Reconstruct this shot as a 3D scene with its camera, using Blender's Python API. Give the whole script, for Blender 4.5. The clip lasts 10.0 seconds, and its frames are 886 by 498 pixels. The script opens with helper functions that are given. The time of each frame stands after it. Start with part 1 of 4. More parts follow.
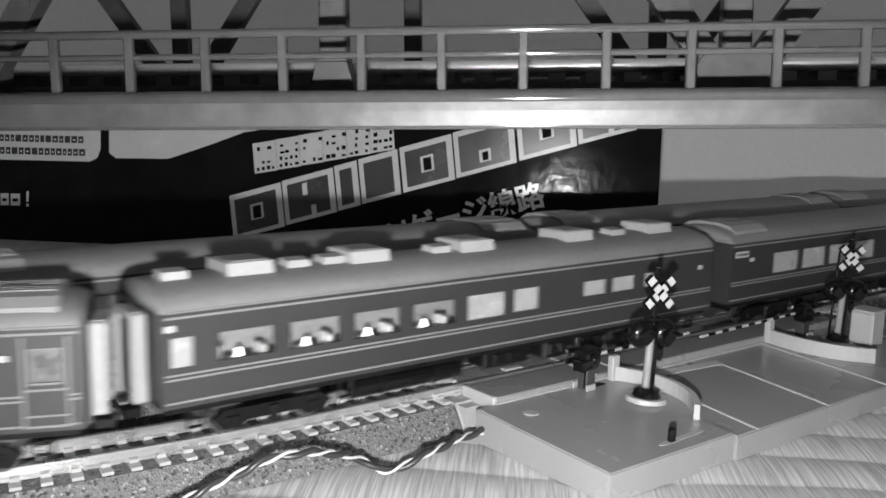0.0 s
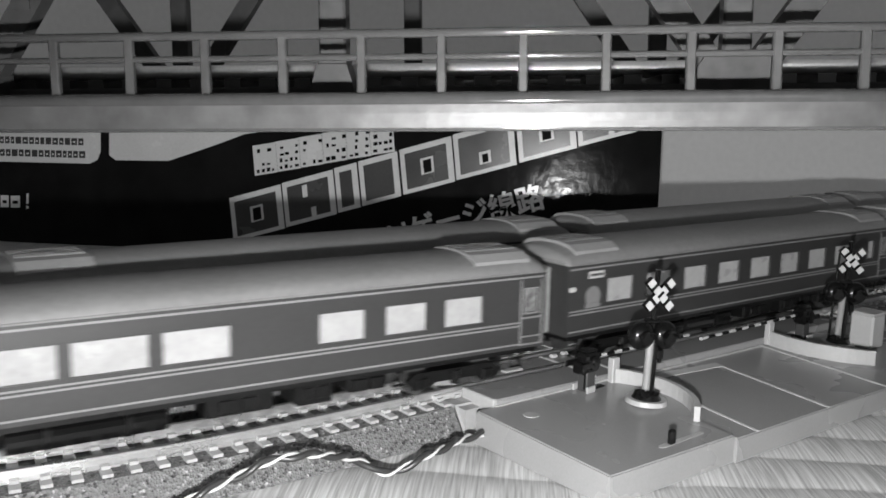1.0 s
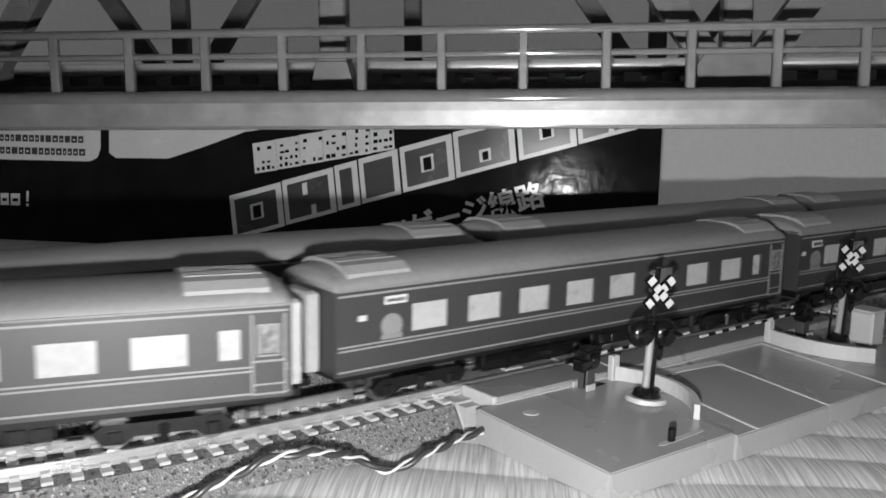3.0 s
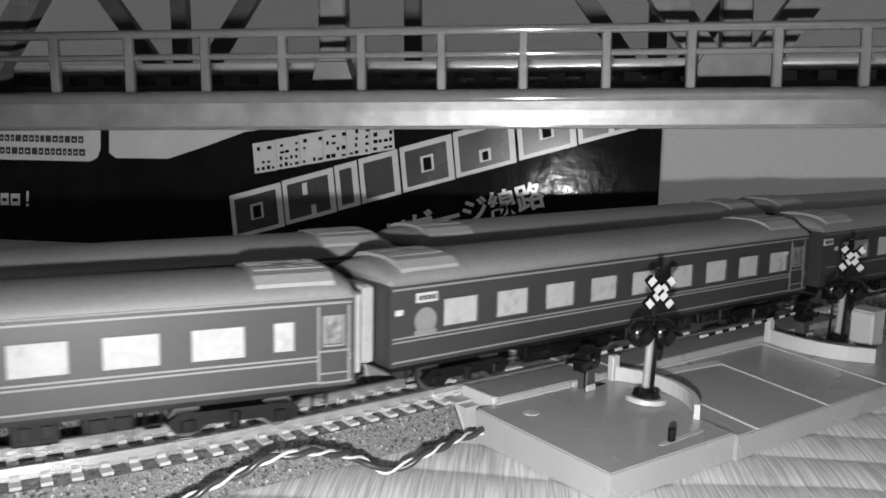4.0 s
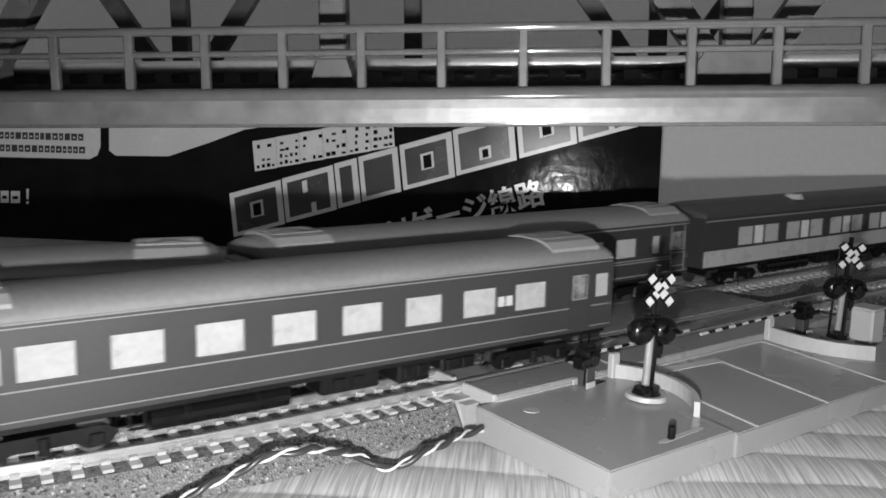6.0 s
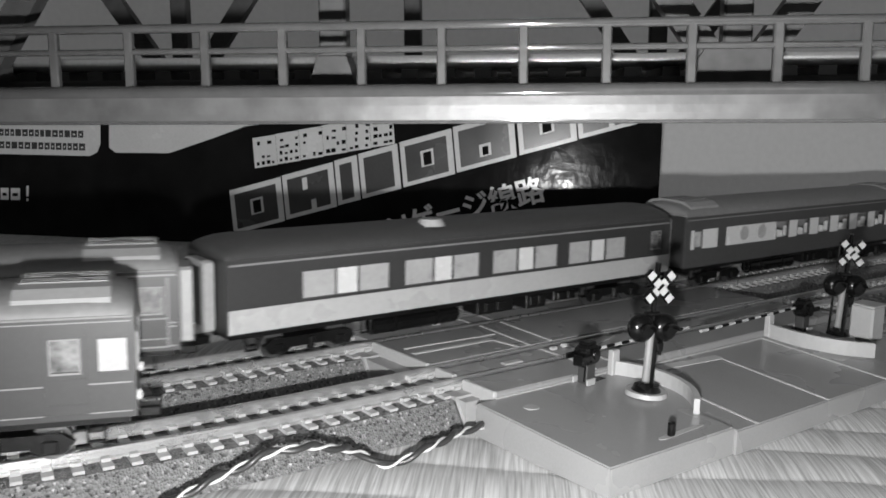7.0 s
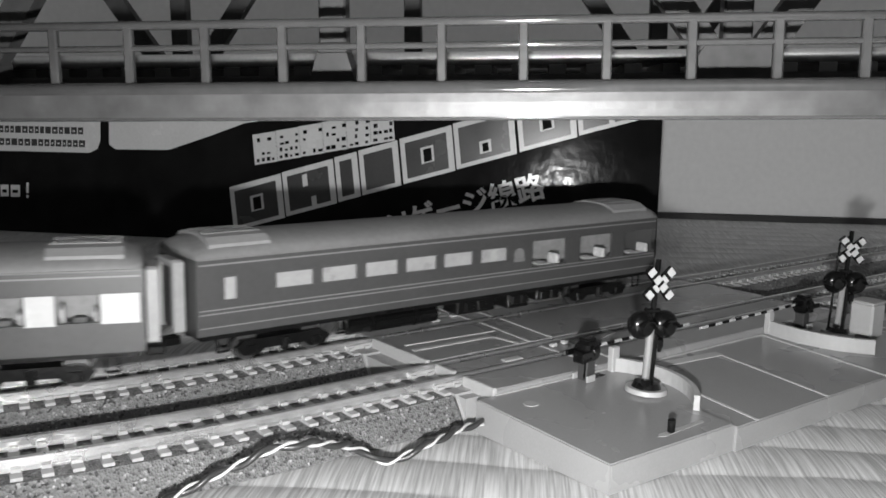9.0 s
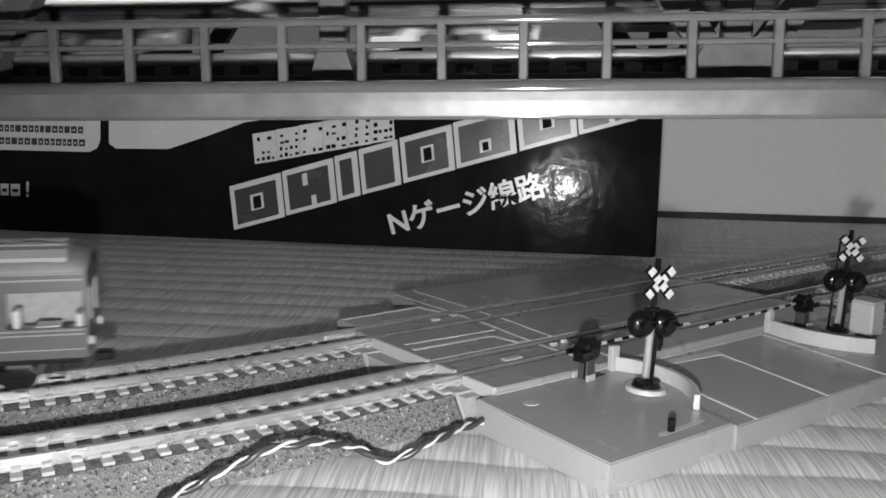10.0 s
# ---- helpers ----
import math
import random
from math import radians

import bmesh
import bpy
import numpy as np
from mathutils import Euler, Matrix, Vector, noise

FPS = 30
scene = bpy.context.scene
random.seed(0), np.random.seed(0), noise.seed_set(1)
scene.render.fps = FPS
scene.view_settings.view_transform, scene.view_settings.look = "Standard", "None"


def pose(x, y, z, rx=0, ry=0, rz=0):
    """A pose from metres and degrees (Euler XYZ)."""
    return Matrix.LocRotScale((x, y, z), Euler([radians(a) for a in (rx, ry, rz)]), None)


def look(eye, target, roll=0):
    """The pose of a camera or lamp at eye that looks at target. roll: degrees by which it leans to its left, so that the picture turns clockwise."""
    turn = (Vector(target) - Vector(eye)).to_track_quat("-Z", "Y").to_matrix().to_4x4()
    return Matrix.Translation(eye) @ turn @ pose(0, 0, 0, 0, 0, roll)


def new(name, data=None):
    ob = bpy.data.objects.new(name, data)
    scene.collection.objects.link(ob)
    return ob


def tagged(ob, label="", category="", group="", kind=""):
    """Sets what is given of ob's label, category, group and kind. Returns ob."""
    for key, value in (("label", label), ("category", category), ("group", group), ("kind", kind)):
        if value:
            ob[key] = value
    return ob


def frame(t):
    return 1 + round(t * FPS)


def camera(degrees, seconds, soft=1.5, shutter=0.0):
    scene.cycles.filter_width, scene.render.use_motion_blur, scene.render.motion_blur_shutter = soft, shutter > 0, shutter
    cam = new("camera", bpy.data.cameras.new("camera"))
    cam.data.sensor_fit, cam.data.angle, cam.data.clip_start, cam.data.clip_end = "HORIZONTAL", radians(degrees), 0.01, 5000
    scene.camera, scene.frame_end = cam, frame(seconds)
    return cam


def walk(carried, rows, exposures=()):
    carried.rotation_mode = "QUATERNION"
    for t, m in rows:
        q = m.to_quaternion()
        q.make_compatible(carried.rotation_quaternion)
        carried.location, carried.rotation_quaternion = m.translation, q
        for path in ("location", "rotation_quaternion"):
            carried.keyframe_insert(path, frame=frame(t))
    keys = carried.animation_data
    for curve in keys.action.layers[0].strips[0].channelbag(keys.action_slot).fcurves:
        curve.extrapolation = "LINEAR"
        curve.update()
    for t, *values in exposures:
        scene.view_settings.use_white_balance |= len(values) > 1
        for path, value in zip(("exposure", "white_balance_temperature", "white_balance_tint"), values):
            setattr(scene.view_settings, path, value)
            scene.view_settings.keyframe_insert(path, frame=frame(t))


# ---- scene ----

# Model railway in N scale: meshes are written in millimetres, height 0 is the tatami.
RAIL = 7.5
EYE = (-170.4, -140.4, 54.15 + RAIL)
AZ, PITCH, ROLL = 0.91788, 0.16568, 0.01986

cam = camera(52.2, 10.0, soft=1.7, shutter=0.22)


def aim(lift):
    """Camera pose with its pitch raised by lift milliradians."""
    p = PITCH - lift * 0.001
    e = Vector(EYE) * 0.001
    d = Vector((math.cos(AZ) * math.cos(p), math.sin(AZ) * math.cos(p), -math.sin(p)))
    return look(e, e + d, math.degrees(ROLL))


walk(cam, [(t, aim(v)) for t, v in (
    (0, 10.6), (0.5, 12.4), (1, 12.9), (1.5, 12.4), (2, 11.2), (2.5, 10.4), (3.2, 10.4), (4, 10.5), (4.5, 10.4), (5, 9.7),
    (5.5, 9.3), (6.2, 7.2), (7, 4.6), (7.5, 2.8), (8, 2.0), (8.5, 1.9), (9, 1.0), (9.5, 0.6), (10, 0))])

# ---- light: one hand torch just under the lens, in a dark closed room ----
world = bpy.data.worlds.new("room_dark")
world.use_nodes = True
world.node_tree.nodes["Background"].inputs[0].default_value = (0.5, 0.5, 0.5, 1)
world.node_tree.nodes["Background"].inputs[1].default_value = 0.02
scene.world = world
torch = bpy.data.lights.new("torch", "SPOT")
torch.energy, torch.shadow_soft_size, torch.color = 2.3, 0.0022, (1, 1, 1)
torch.spot_size, torch.spot_blend = radians(150), 1.0
torch_ob = new("torch", torch)
torch_ob.matrix_world = look((-0.1720, -0.1390, 0.0452), (0.05, 0.01, 0.022))
# fill lamp added out of view behind the camera, to lift the dark shadows
room_fill = bpy.data.lights.new("unseen_fill_lamp", "AREA")
room_fill.shape, room_fill.size, room_fill.size_y, room_fill.energy = "RECTANGLE", 2.3, 1.4, 22.0
room_fill_ob = new("unseen_fill_lamp", room_fill)
room_fill_ob.matrix_world = look((-1.4, -3.49, 1.45), (-1.4, 0.0, 1.2))


# ---- materials ----
def mat(name, value, rough=0.5, metal=0.0, var=0.12, grain=900.0, bump=0.0, stain=60.0, spec=0.5, rnd=0.0, glow=0.0):
    """Neutral material: value is the base reflectance; variation at two scales; grain and stain are frequencies per metre."""
    m = bpy.data.materials.new(name)
    m.use_nodes = True
    nt = m.node_tree
    b = nt.nodes["Principled BSDF"]
    b.inputs["Roughness"].default_value = rough
    b.inputs["Metallic"].default_value = metal
    b.inputs["Specular IOR Level"].default_value = spec
    geo = nt.nodes.new("ShaderNodeTexCoord")
    fine, coarse = nt.nodes.new("ShaderNodeTexNoise"), nt.nodes.new("ShaderNodeTexNoise")
    for n, s in ((fine, grain), (coarse, stain)):
        n.inputs["Scale"].default_value = s
        n.inputs["Detail"].default_value = 4
        nt.links.new(geo.outputs["Object"], n.inputs["Vector"])
    mix = nt.nodes.new("ShaderNodeMath")
    mix.operation = "ADD"
    nt.links.new(fine.outputs["Fac"], mix.inputs[0])
    nt.links.new(coarse.outputs["Fac"], mix.inputs[1])
    last = mix
    if rnd:
        info = nt.nodes.new("ShaderNodeObjectInfo")
        mul = nt.nodes.new("ShaderNodeMath")
        mul.operation = "MULTIPLY_ADD"
        mul.inputs[1].default_value = rnd
        nt.links.new(info.outputs["Random"], mul.inputs[0])
        nt.links.new(mix.outputs[0], mul.inputs[2])
        last = mul
    r = nt.nodes.new("ShaderNodeMapRange")
    r.inputs["From Min"].default_value, r.inputs["From Max"].default_value = 0.5, 1.5 + rnd
    r.inputs["To Min"].default_value, r.inputs["To Max"].default_value = value * (1 - 2 * var), value * (1 + 2 * var)
    nt.links.new(last.outputs[0], r.inputs["Value"])
    nt.links.new(r.outputs[0], b.inputs["Base Color"])
    rr = nt.nodes.new("ShaderNodeMapRange")
    rr.inputs["To Min"].default_value, rr.inputs["To Max"].default_value = max(0.03, rough - 0.1), min(1, rough + 0.1)
    nt.links.new(coarse.outputs["Fac"], rr.inputs["Value"])
    nt.links.new(rr.outputs[0], b.inputs["Roughness"])
    if bump:
        bp = nt.nodes.new("ShaderNodeBump")
        bp.inputs["Strength"].default_value = min(1, bump)
        bp.inputs["Distance"].default_value = 0.0003
        nt.links.new(fine.outputs["Fac"], bp.inputs["Height"])
        nt.links.new(bp.outputs[0], b.inputs["Normal"])
    if glow:
        nt.links.new(r.outputs[0], b.inputs["Emission Color"])
        b.inputs["Emission Strength"].default_value = glow
    return m


BODY = mat("blue_painted_plastic", 0.031, 0.42, var=0.08, grain=1500, stain=40)
BODY_DARK = mat("dark_end_plastic", 0.03, 0.5, var=0.1)
BODY_FAR = mat("blue_gloss_plastic", 0.06, 0.4, var=0.08)
BODY_DEEP = mat("deep_blue_plastic", 0.035, 0.35, var=0.08)
WHITE_SIDE = mat("pale_side_plastic", 0.38, 0.28, var=0.05)
ROOF = mat("roof_grey_plastic", 0.17, 0.55, var=0.1, stain=50, bump=0.1)
ROOF_DARK = mat("roof_dark_plastic", 0.045, 0.5, var=0.1)
ROOF_UNIT = mat("roof_unit_grey", 0.26, 0.5, var=0.08)
UNIT_WHITE = mat("pale_cooler_plastic", 0.36, 0.5, var=0.06)
STRIPE = mat("silver_stripe", 0.2, 0.35, var=0.05)
BELLOWS = mat("pale_gangway_plastic", 0.3, 0.5, var=0.08)
BLACK = mat("black_plastic", 0.005, 0.18, var=0.2, spec=0.3)
UNDER = mat("underframe_black", 0.005, 0.3, var=0.3, bump=0.3, spec=0.3)
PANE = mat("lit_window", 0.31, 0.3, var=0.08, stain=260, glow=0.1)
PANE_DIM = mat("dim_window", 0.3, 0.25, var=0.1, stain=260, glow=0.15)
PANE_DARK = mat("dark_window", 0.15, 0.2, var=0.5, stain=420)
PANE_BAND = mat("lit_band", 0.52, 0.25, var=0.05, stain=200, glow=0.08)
GLOW = mat("lamp_glow", 0.85, 0.4, var=0.03, glow=3.0)
SEAT = mat("seat_cloth", 0.5, 0.8, var=0.2)
INSIDE = mat("cabin_wall", 0.22, 0.6, var=0.15, stain=250)
METAL_SOFT = mat("satin_rail", 0.7, 0.34, metal=0.9, var=0.08, grain=2500, stain=120)
METAL = mat("nickel_rail", 0.66, 0.29, metal=0.85, var=0.06, grain=2500, stain=120)
WHEEL = mat("blackened_wheel", 0.12, 0.35, metal=0.7, var=0.2)
SLEEPER = mat("sleeper_plastic", 0.36, 0.4, var=0.12, rnd=0.2)
ROAD = mat("road_grey_plastic", 0.255, 0.27, var=0.05, stain=35, grain=2500, bump=0.05)
ROAD_EDGE = mat("road_side_plastic", 0.3, 0.5, var=0.05, stain=35)
LINE = mat("road_line_paint", 0.5, 0.5, var=0.06)
KERB = mat("cream_wall_plastic", 0.37, 0.45, var=0.05)
WHITE = mat("white_paint", 0.44, 0.4, var=0.04)
POLE = mat("pole_plastic", 0.24, 0.35, var=0.06)
WIRE_W = mat("white_wire", 0.5, 0.35, var=0.05)
WIRE_B = mat("dark_wire", 0.03, 0.35, var=0.1)
BRIDGE = mat("bridge_grey_plastic", 0.025, 0.46, spec=0.1, var=0.2, grain=700, stain=90, bump=0.12)
BRIDGE_FACE = mat("bridge_worn_face", 0.028, 0.42, spec=0.28, var=0.35, grain=420, stain=70, bump=0.25)
BRIDGE_GLOSS = mat("bridge_gloss_edge", 0.03, 0.1, var=0.1, stain=200)
BRIDGE_DARK = mat("bridge_shade_plastic", 0.012, 0.4, var=0.15)
CARD = mat("black_gloss_card", 0.009, 0.12, var=0.25, stain=30, grain=100, bump=0.6, spec=0.055)
CARD_GREY = mat("printed_grey", 0.055, 0.25, var=0.06)
CARD_PALE = mat("printed_pale", 0.64, 0.25, var=0.05)
CARD_WHITE = mat("printed_white", 0.7, 0.25, var=0.04)
WALL = mat("wall_paper", 0.7, 0.85, var=0.04, stain=6, grain=300)
SKIRT = mat("dark_wood_rail", 0.014, 0.5, var=0.25)
CEIL = mat("ceiling_board", 0.5, 0.9, var=0.05, stain=4)


def ballast_material():
    m = bpy.data.materials.new("ballast")
    m.use_nodes = True
    nt = m.node_tree
    b = nt.nodes["Principled BSDF"]
    b.inputs["Roughness"].default_value = 0.6
    tc = nt.nodes.new("ShaderNodeTexCoord")
    v = nt.nodes.new("ShaderNodeTexVoronoi")
    v.inputs["Scale"].default_value = 2300
    nt.links.new(tc.outputs["Object"], v.inputs["Vector"])
    ramp = nt.nodes.new("ShaderNodeValToRGB")
    e = ramp.color_ramp.elements
    e[0].position, e[0].color = 0.0, (0.05, 0.05, 0.05, 1)
    e[1].position, e[1].color = 1.0, (0.34, 0.34, 0.34, 1)
    for pos, val in ((0.09, 0.02), (0.15, 0.105), (0.8, 0.145), (0.93, 0.18)):
        k = ramp.color_ramp.elements.new(pos)
        k.color = (val, val, val, 1)
    sep = nt.nodes.new("ShaderNodeSeparateColor")
    nt.links.new(v.outputs["Color"], sep.inputs[0])
    nt.links.new(sep.outputs[0], ramp.inputs[0])
    nt.links.new(ramp.outputs[0], b.inputs["Base Color"])
    bp = nt.nodes.new("ShaderNodeBump")
    bp.inputs["Strength"].default_value = 0.8
    bp.inputs["Distance"].default_value = 0.00025
    nt.links.new(v.outputs["Distance"], bp.inputs["Height"])
    nt.links.new(bp.outputs[0], b.inputs["Normal"])
    return m


def tatami_material(name, dark, pale):
    m = bpy.data.materials.new(name)
    m.use_nodes = True
    nt = m.node_tree
    b = nt.nodes["Principled BSDF"]
    b.inputs["Roughness"].default_value = 0.55
    tc = nt.nodes.new("ShaderNodeTexCoord")
    mp = nt.nodes.new("ShaderNodeMapping")
    turn = nt.nodes.new("ShaderNodeMapping")
    turn.inputs["Rotation"].default_value = (0, 0, radians(42.2))
    mp.inputs["Scale"].default_value = (2300, 60, 60)
    nt.links.new(tc.outputs["Object"], turn.inputs["Vector"])
    nt.links.new(turn.outputs[0], mp.inputs["Vector"])
    n = nt.nodes.new("ShaderNodeTexNoise")
    n.inputs["Scale"].default_value = 0.9
    n.inputs["Detail"].default_value = 3
    nt.links.new(mp.outputs[0], n.inputs["Vector"])
    r = nt.nodes.new("ShaderNodeValToRGB")
    e = r.color_ramp.elements
    e[0].position, e[0].color = 0.34, (dark, dark, dark, 1)
    e[1].position, e[1].color = 0.64, (pale, pale, pale, 1)
    nt.links.new(n.outputs["Fac"], r.inputs[0])
    nt.links.new(r.outputs[0], b.inputs["Base Color"])
    bp = nt.nodes.new("ShaderNodeBump")
    bp.inputs["Strength"].default_value = 0.45
    bp.inputs["Distance"].default_value = 0.0003
    nt.links.new(n.outputs["Fac"], bp.inputs["Height"])
    nt.links.new(bp.outputs[0], b.inputs["Normal"])
    return m


BALLAST = ballast_material()
TATAMI = tatami_material("tatami_reed", 0.34, 0.64)


# ---- mesh helpers, in millimetres ----
def part(name, bm, material, parent=None, label="", smooth=False):
    """Links a bmesh as one mesh object under a thing or a part."""
    me = bpy.data.meshes.new(name)
    for v in bm.verts:
        v.co *= 0.001
    bmesh.ops.recalc_face_normals(bm, faces=bm.faces)
    if smooth:
        for f in bm.faces:
            f.smooth = True
    bm.to_mesh(me)
    bm.free()
    me.materials.append(material)
    ob = new(name, me)
    if parent:
        ob.parent = parent
    return tagged(ob, label)


def empty(name, label, category, group="", kind=""):
    return tagged(new(name), label, category, group, kind)


def box(x0, x1, y0, y1, z0, z1, bevel=0.0, bm=None):
    own = bm is None
    bm = bm or bmesh.new()
    vs = bmesh.ops.create_cube(bm, size=1)["verts"]
    for v in vs:
        v.co = Vector(((x0 + x1) / 2 + v.co.x * (x1 - x0), (y0 + y1) / 2 + v.co.y * (y1 - y0), (z0 + z1) / 2 + v.co.z * (z1 - z0)))
    if bevel and own:
        bmesh.ops.bevel(bm, geom=bm.edges[:], offset=bevel, segments=1, affect="EDGES")
    return bm


def rod(a, b, r, seg=10, r2=None, bm=None):
    bm = bm or bmesh.new()
    a, b = Vector(a), Vector(b)
    d = b - a
    m = Matrix.Translation((a + b) / 2) @ d.to_track_quat("Z", "Y").to_matrix().to_4x4()
    bmesh.ops.create_cone(bm, cap_ends=True, segments=seg, radius1=r, radius2=r if r2 is None else r2, depth=d.length, matrix=m)
    return bm


def prism(pts, lo, hi, axis="x", bm=None):
    """A closed outline swept between two values of an axis; pts are the other two coordinates in order."""
    bm = bm or bmesh.new()
    put = {"x": lambda p, c: (c, p[0], p[1]), "y": lambda p, c: (p[0], c, p[1]), "z": lambda p, c: (p[0], p[1], c)}[axis]
    a = [bm.verts.new(put(p, lo)) for p in pts]
    b = [bm.verts.new(put(p, hi)) for p in pts]
    n = len(pts)
    for i in range(n):
        bm.faces.new((a[i], a[(i + 1) % n], b[(i + 1) % n], b[i]))
    bm.faces.new(a[::-1])
    bm.faces.new(b)
    return bm


# ---- the two tracks: straight over the crossing, curved away at both ends ----
BEND = -93.0
TURN = 150.0


def track_at(s, off):
    """Place and heading at the length s along the track whose centre lies at y = off in the straight."""
    if BEND <= s <= TURN:
        return s, off, 0.0
    if s < BEND:
        r = 282.0 - off
        a = (BEND - s) / r
        if a <= 1.5708:
            return BEND - r * math.sin(a), off + r * (1 - math.cos(a)), -a
        x, y, left = BEND - r, off + r, (a - 1.5708) * r
        if left < 120:
            return x, y + left, -1.5708
        r2 = 282.0 + off
        a = min((left - 120) / r2, 1.5708)
        rest = max(0, left - 120 - 1.5708 * r2)
        return x - r2 * (1 - math.cos(a)) - rest, y + 120 + r2 * math.sin(a), -1.5708 + a
    r = 315.0 + off
    a = min((s - TURN) / r, math.pi)
    rest = max(0, s - TURN - math.pi * r)
    return TURN + r * math.sin(a) - rest, off - r * (1 - math.cos(a)), -a


def sweep(profile, s0, s1, off, step):
    """A closed profile (across, up) led along a track."""
    bm = bmesh.new()
    rings = []
    n = max(1, int(math.ceil((s1 - s0) / step)))
    for i in range(n + 1):
        x, y, h = track_at(s0 + (s1 - s0) * i / n, off)
        rings.append([bm.verts.new((x - a * math.sin(h), y + a * math.cos(h), z)) for a, z in profile])
    k = len(profile)
    for p, q in zip(rings, rings[1:]):
        for j in range(k):
            bm.faces.new((p[j], p[(j + 1) % k], q[(j + 1) % k], q[j]))
    bm.faces.new(rings[0][::-1])
    bm.faces.new(rings[-1])
    return bm


def sleeper_mesh():
    bm = bmesh.new()
    box(-0.85, 0.85, -8.2, 8.2, 4.7, 5.62, bm=bm)
    for y in (-4.5, 4.5):
        for d in (-1.05, 1.05):
            box(-0.7, 0.7, y + d - 0.55, y + d + 0.55, 5.5, 6.2, bm=bm)
    for v in bm.verts:
        v.co *= 0.001
    bmesh.ops.recalc_face_normals(bm, faces=bm.faces)
    me = bpy.data.meshes.new("sleeper")
    bm.to_mesh(me)
    bm.free()
    me.materials.append(SLEEPER)
    return me


def build_track(off, s_min, s_max):
    t = empty("railway_track", "nickel rails on pale sleepers in grey speckled ballast bed", "railway track", "two parallel tracks")
    bed = [(-12.5, 0.0), (12.5, 0.0), (8.9, 5.1), (-8.9, 5.1)]
    for a, b in ((s_min, -64.5), (54.0, s_max)):
        part("ballast_bed", sweep(bed, a, b, off, 12), BALLAST, t, "speckled grey ballast")
    rail = [(-0.75, 5.45), (0.75, 5.45), (0.75, 5.8), (0.25, 6.0), (0.25, 6.8), (0.5, 7.0), (0.5, 7.4), (0.38, 7.5), (-0.38, 7.5), (-0.5, 7.4), (-0.5, 7.0), (-0.25, 6.8), (-0.25, 6.0), (-0.75, 5.8)]
    for side in (-4.5, 4.5):
        part("rail", sweep([(a + side, z) for a, z in rail], s_min, s_max, off, 12), METAL, t, "bright nickel rail")
    for jx in (-64.0, 54.0):
        for side in (-4.5, 4.5):
            part("rail_joiner", box(jx - 4.5, jx + 4.5, off + side - 1.0, off + side + 1.0, 5.5, 6.6, 0.2), SLEEPER, t)
    me = sleeper_mesh()
    s = -230.0
    while s < 270:
        if not -62 < s < 52:
            x, y, h = track_at(s, off)
            ob = new("sleeper", me)
            ob.parent = t
            ob.matrix_basis = pose(x * 0.001, y * 0.001, 0, 0, 0, math.degrees(h))
        s += 4.17
    rest = bmesh.new()
    for lo, hi in ((s_min, -231.0), (272.0, s_max)):
        s = lo
        while s < hi:
            x, y, h = track_at(s, off)
            bmesh.ops.create_cube(rest, size=1, matrix=pose(x, y, 5.07, 0, 0, math.degrees(h)) @ Matrix.Diagonal((1.7, 16.4, 0.75, 1)))
            s += 8.34
    tagged(part("far_sleepers", rest, SLEEPER, t), kind="stuff")
    return t


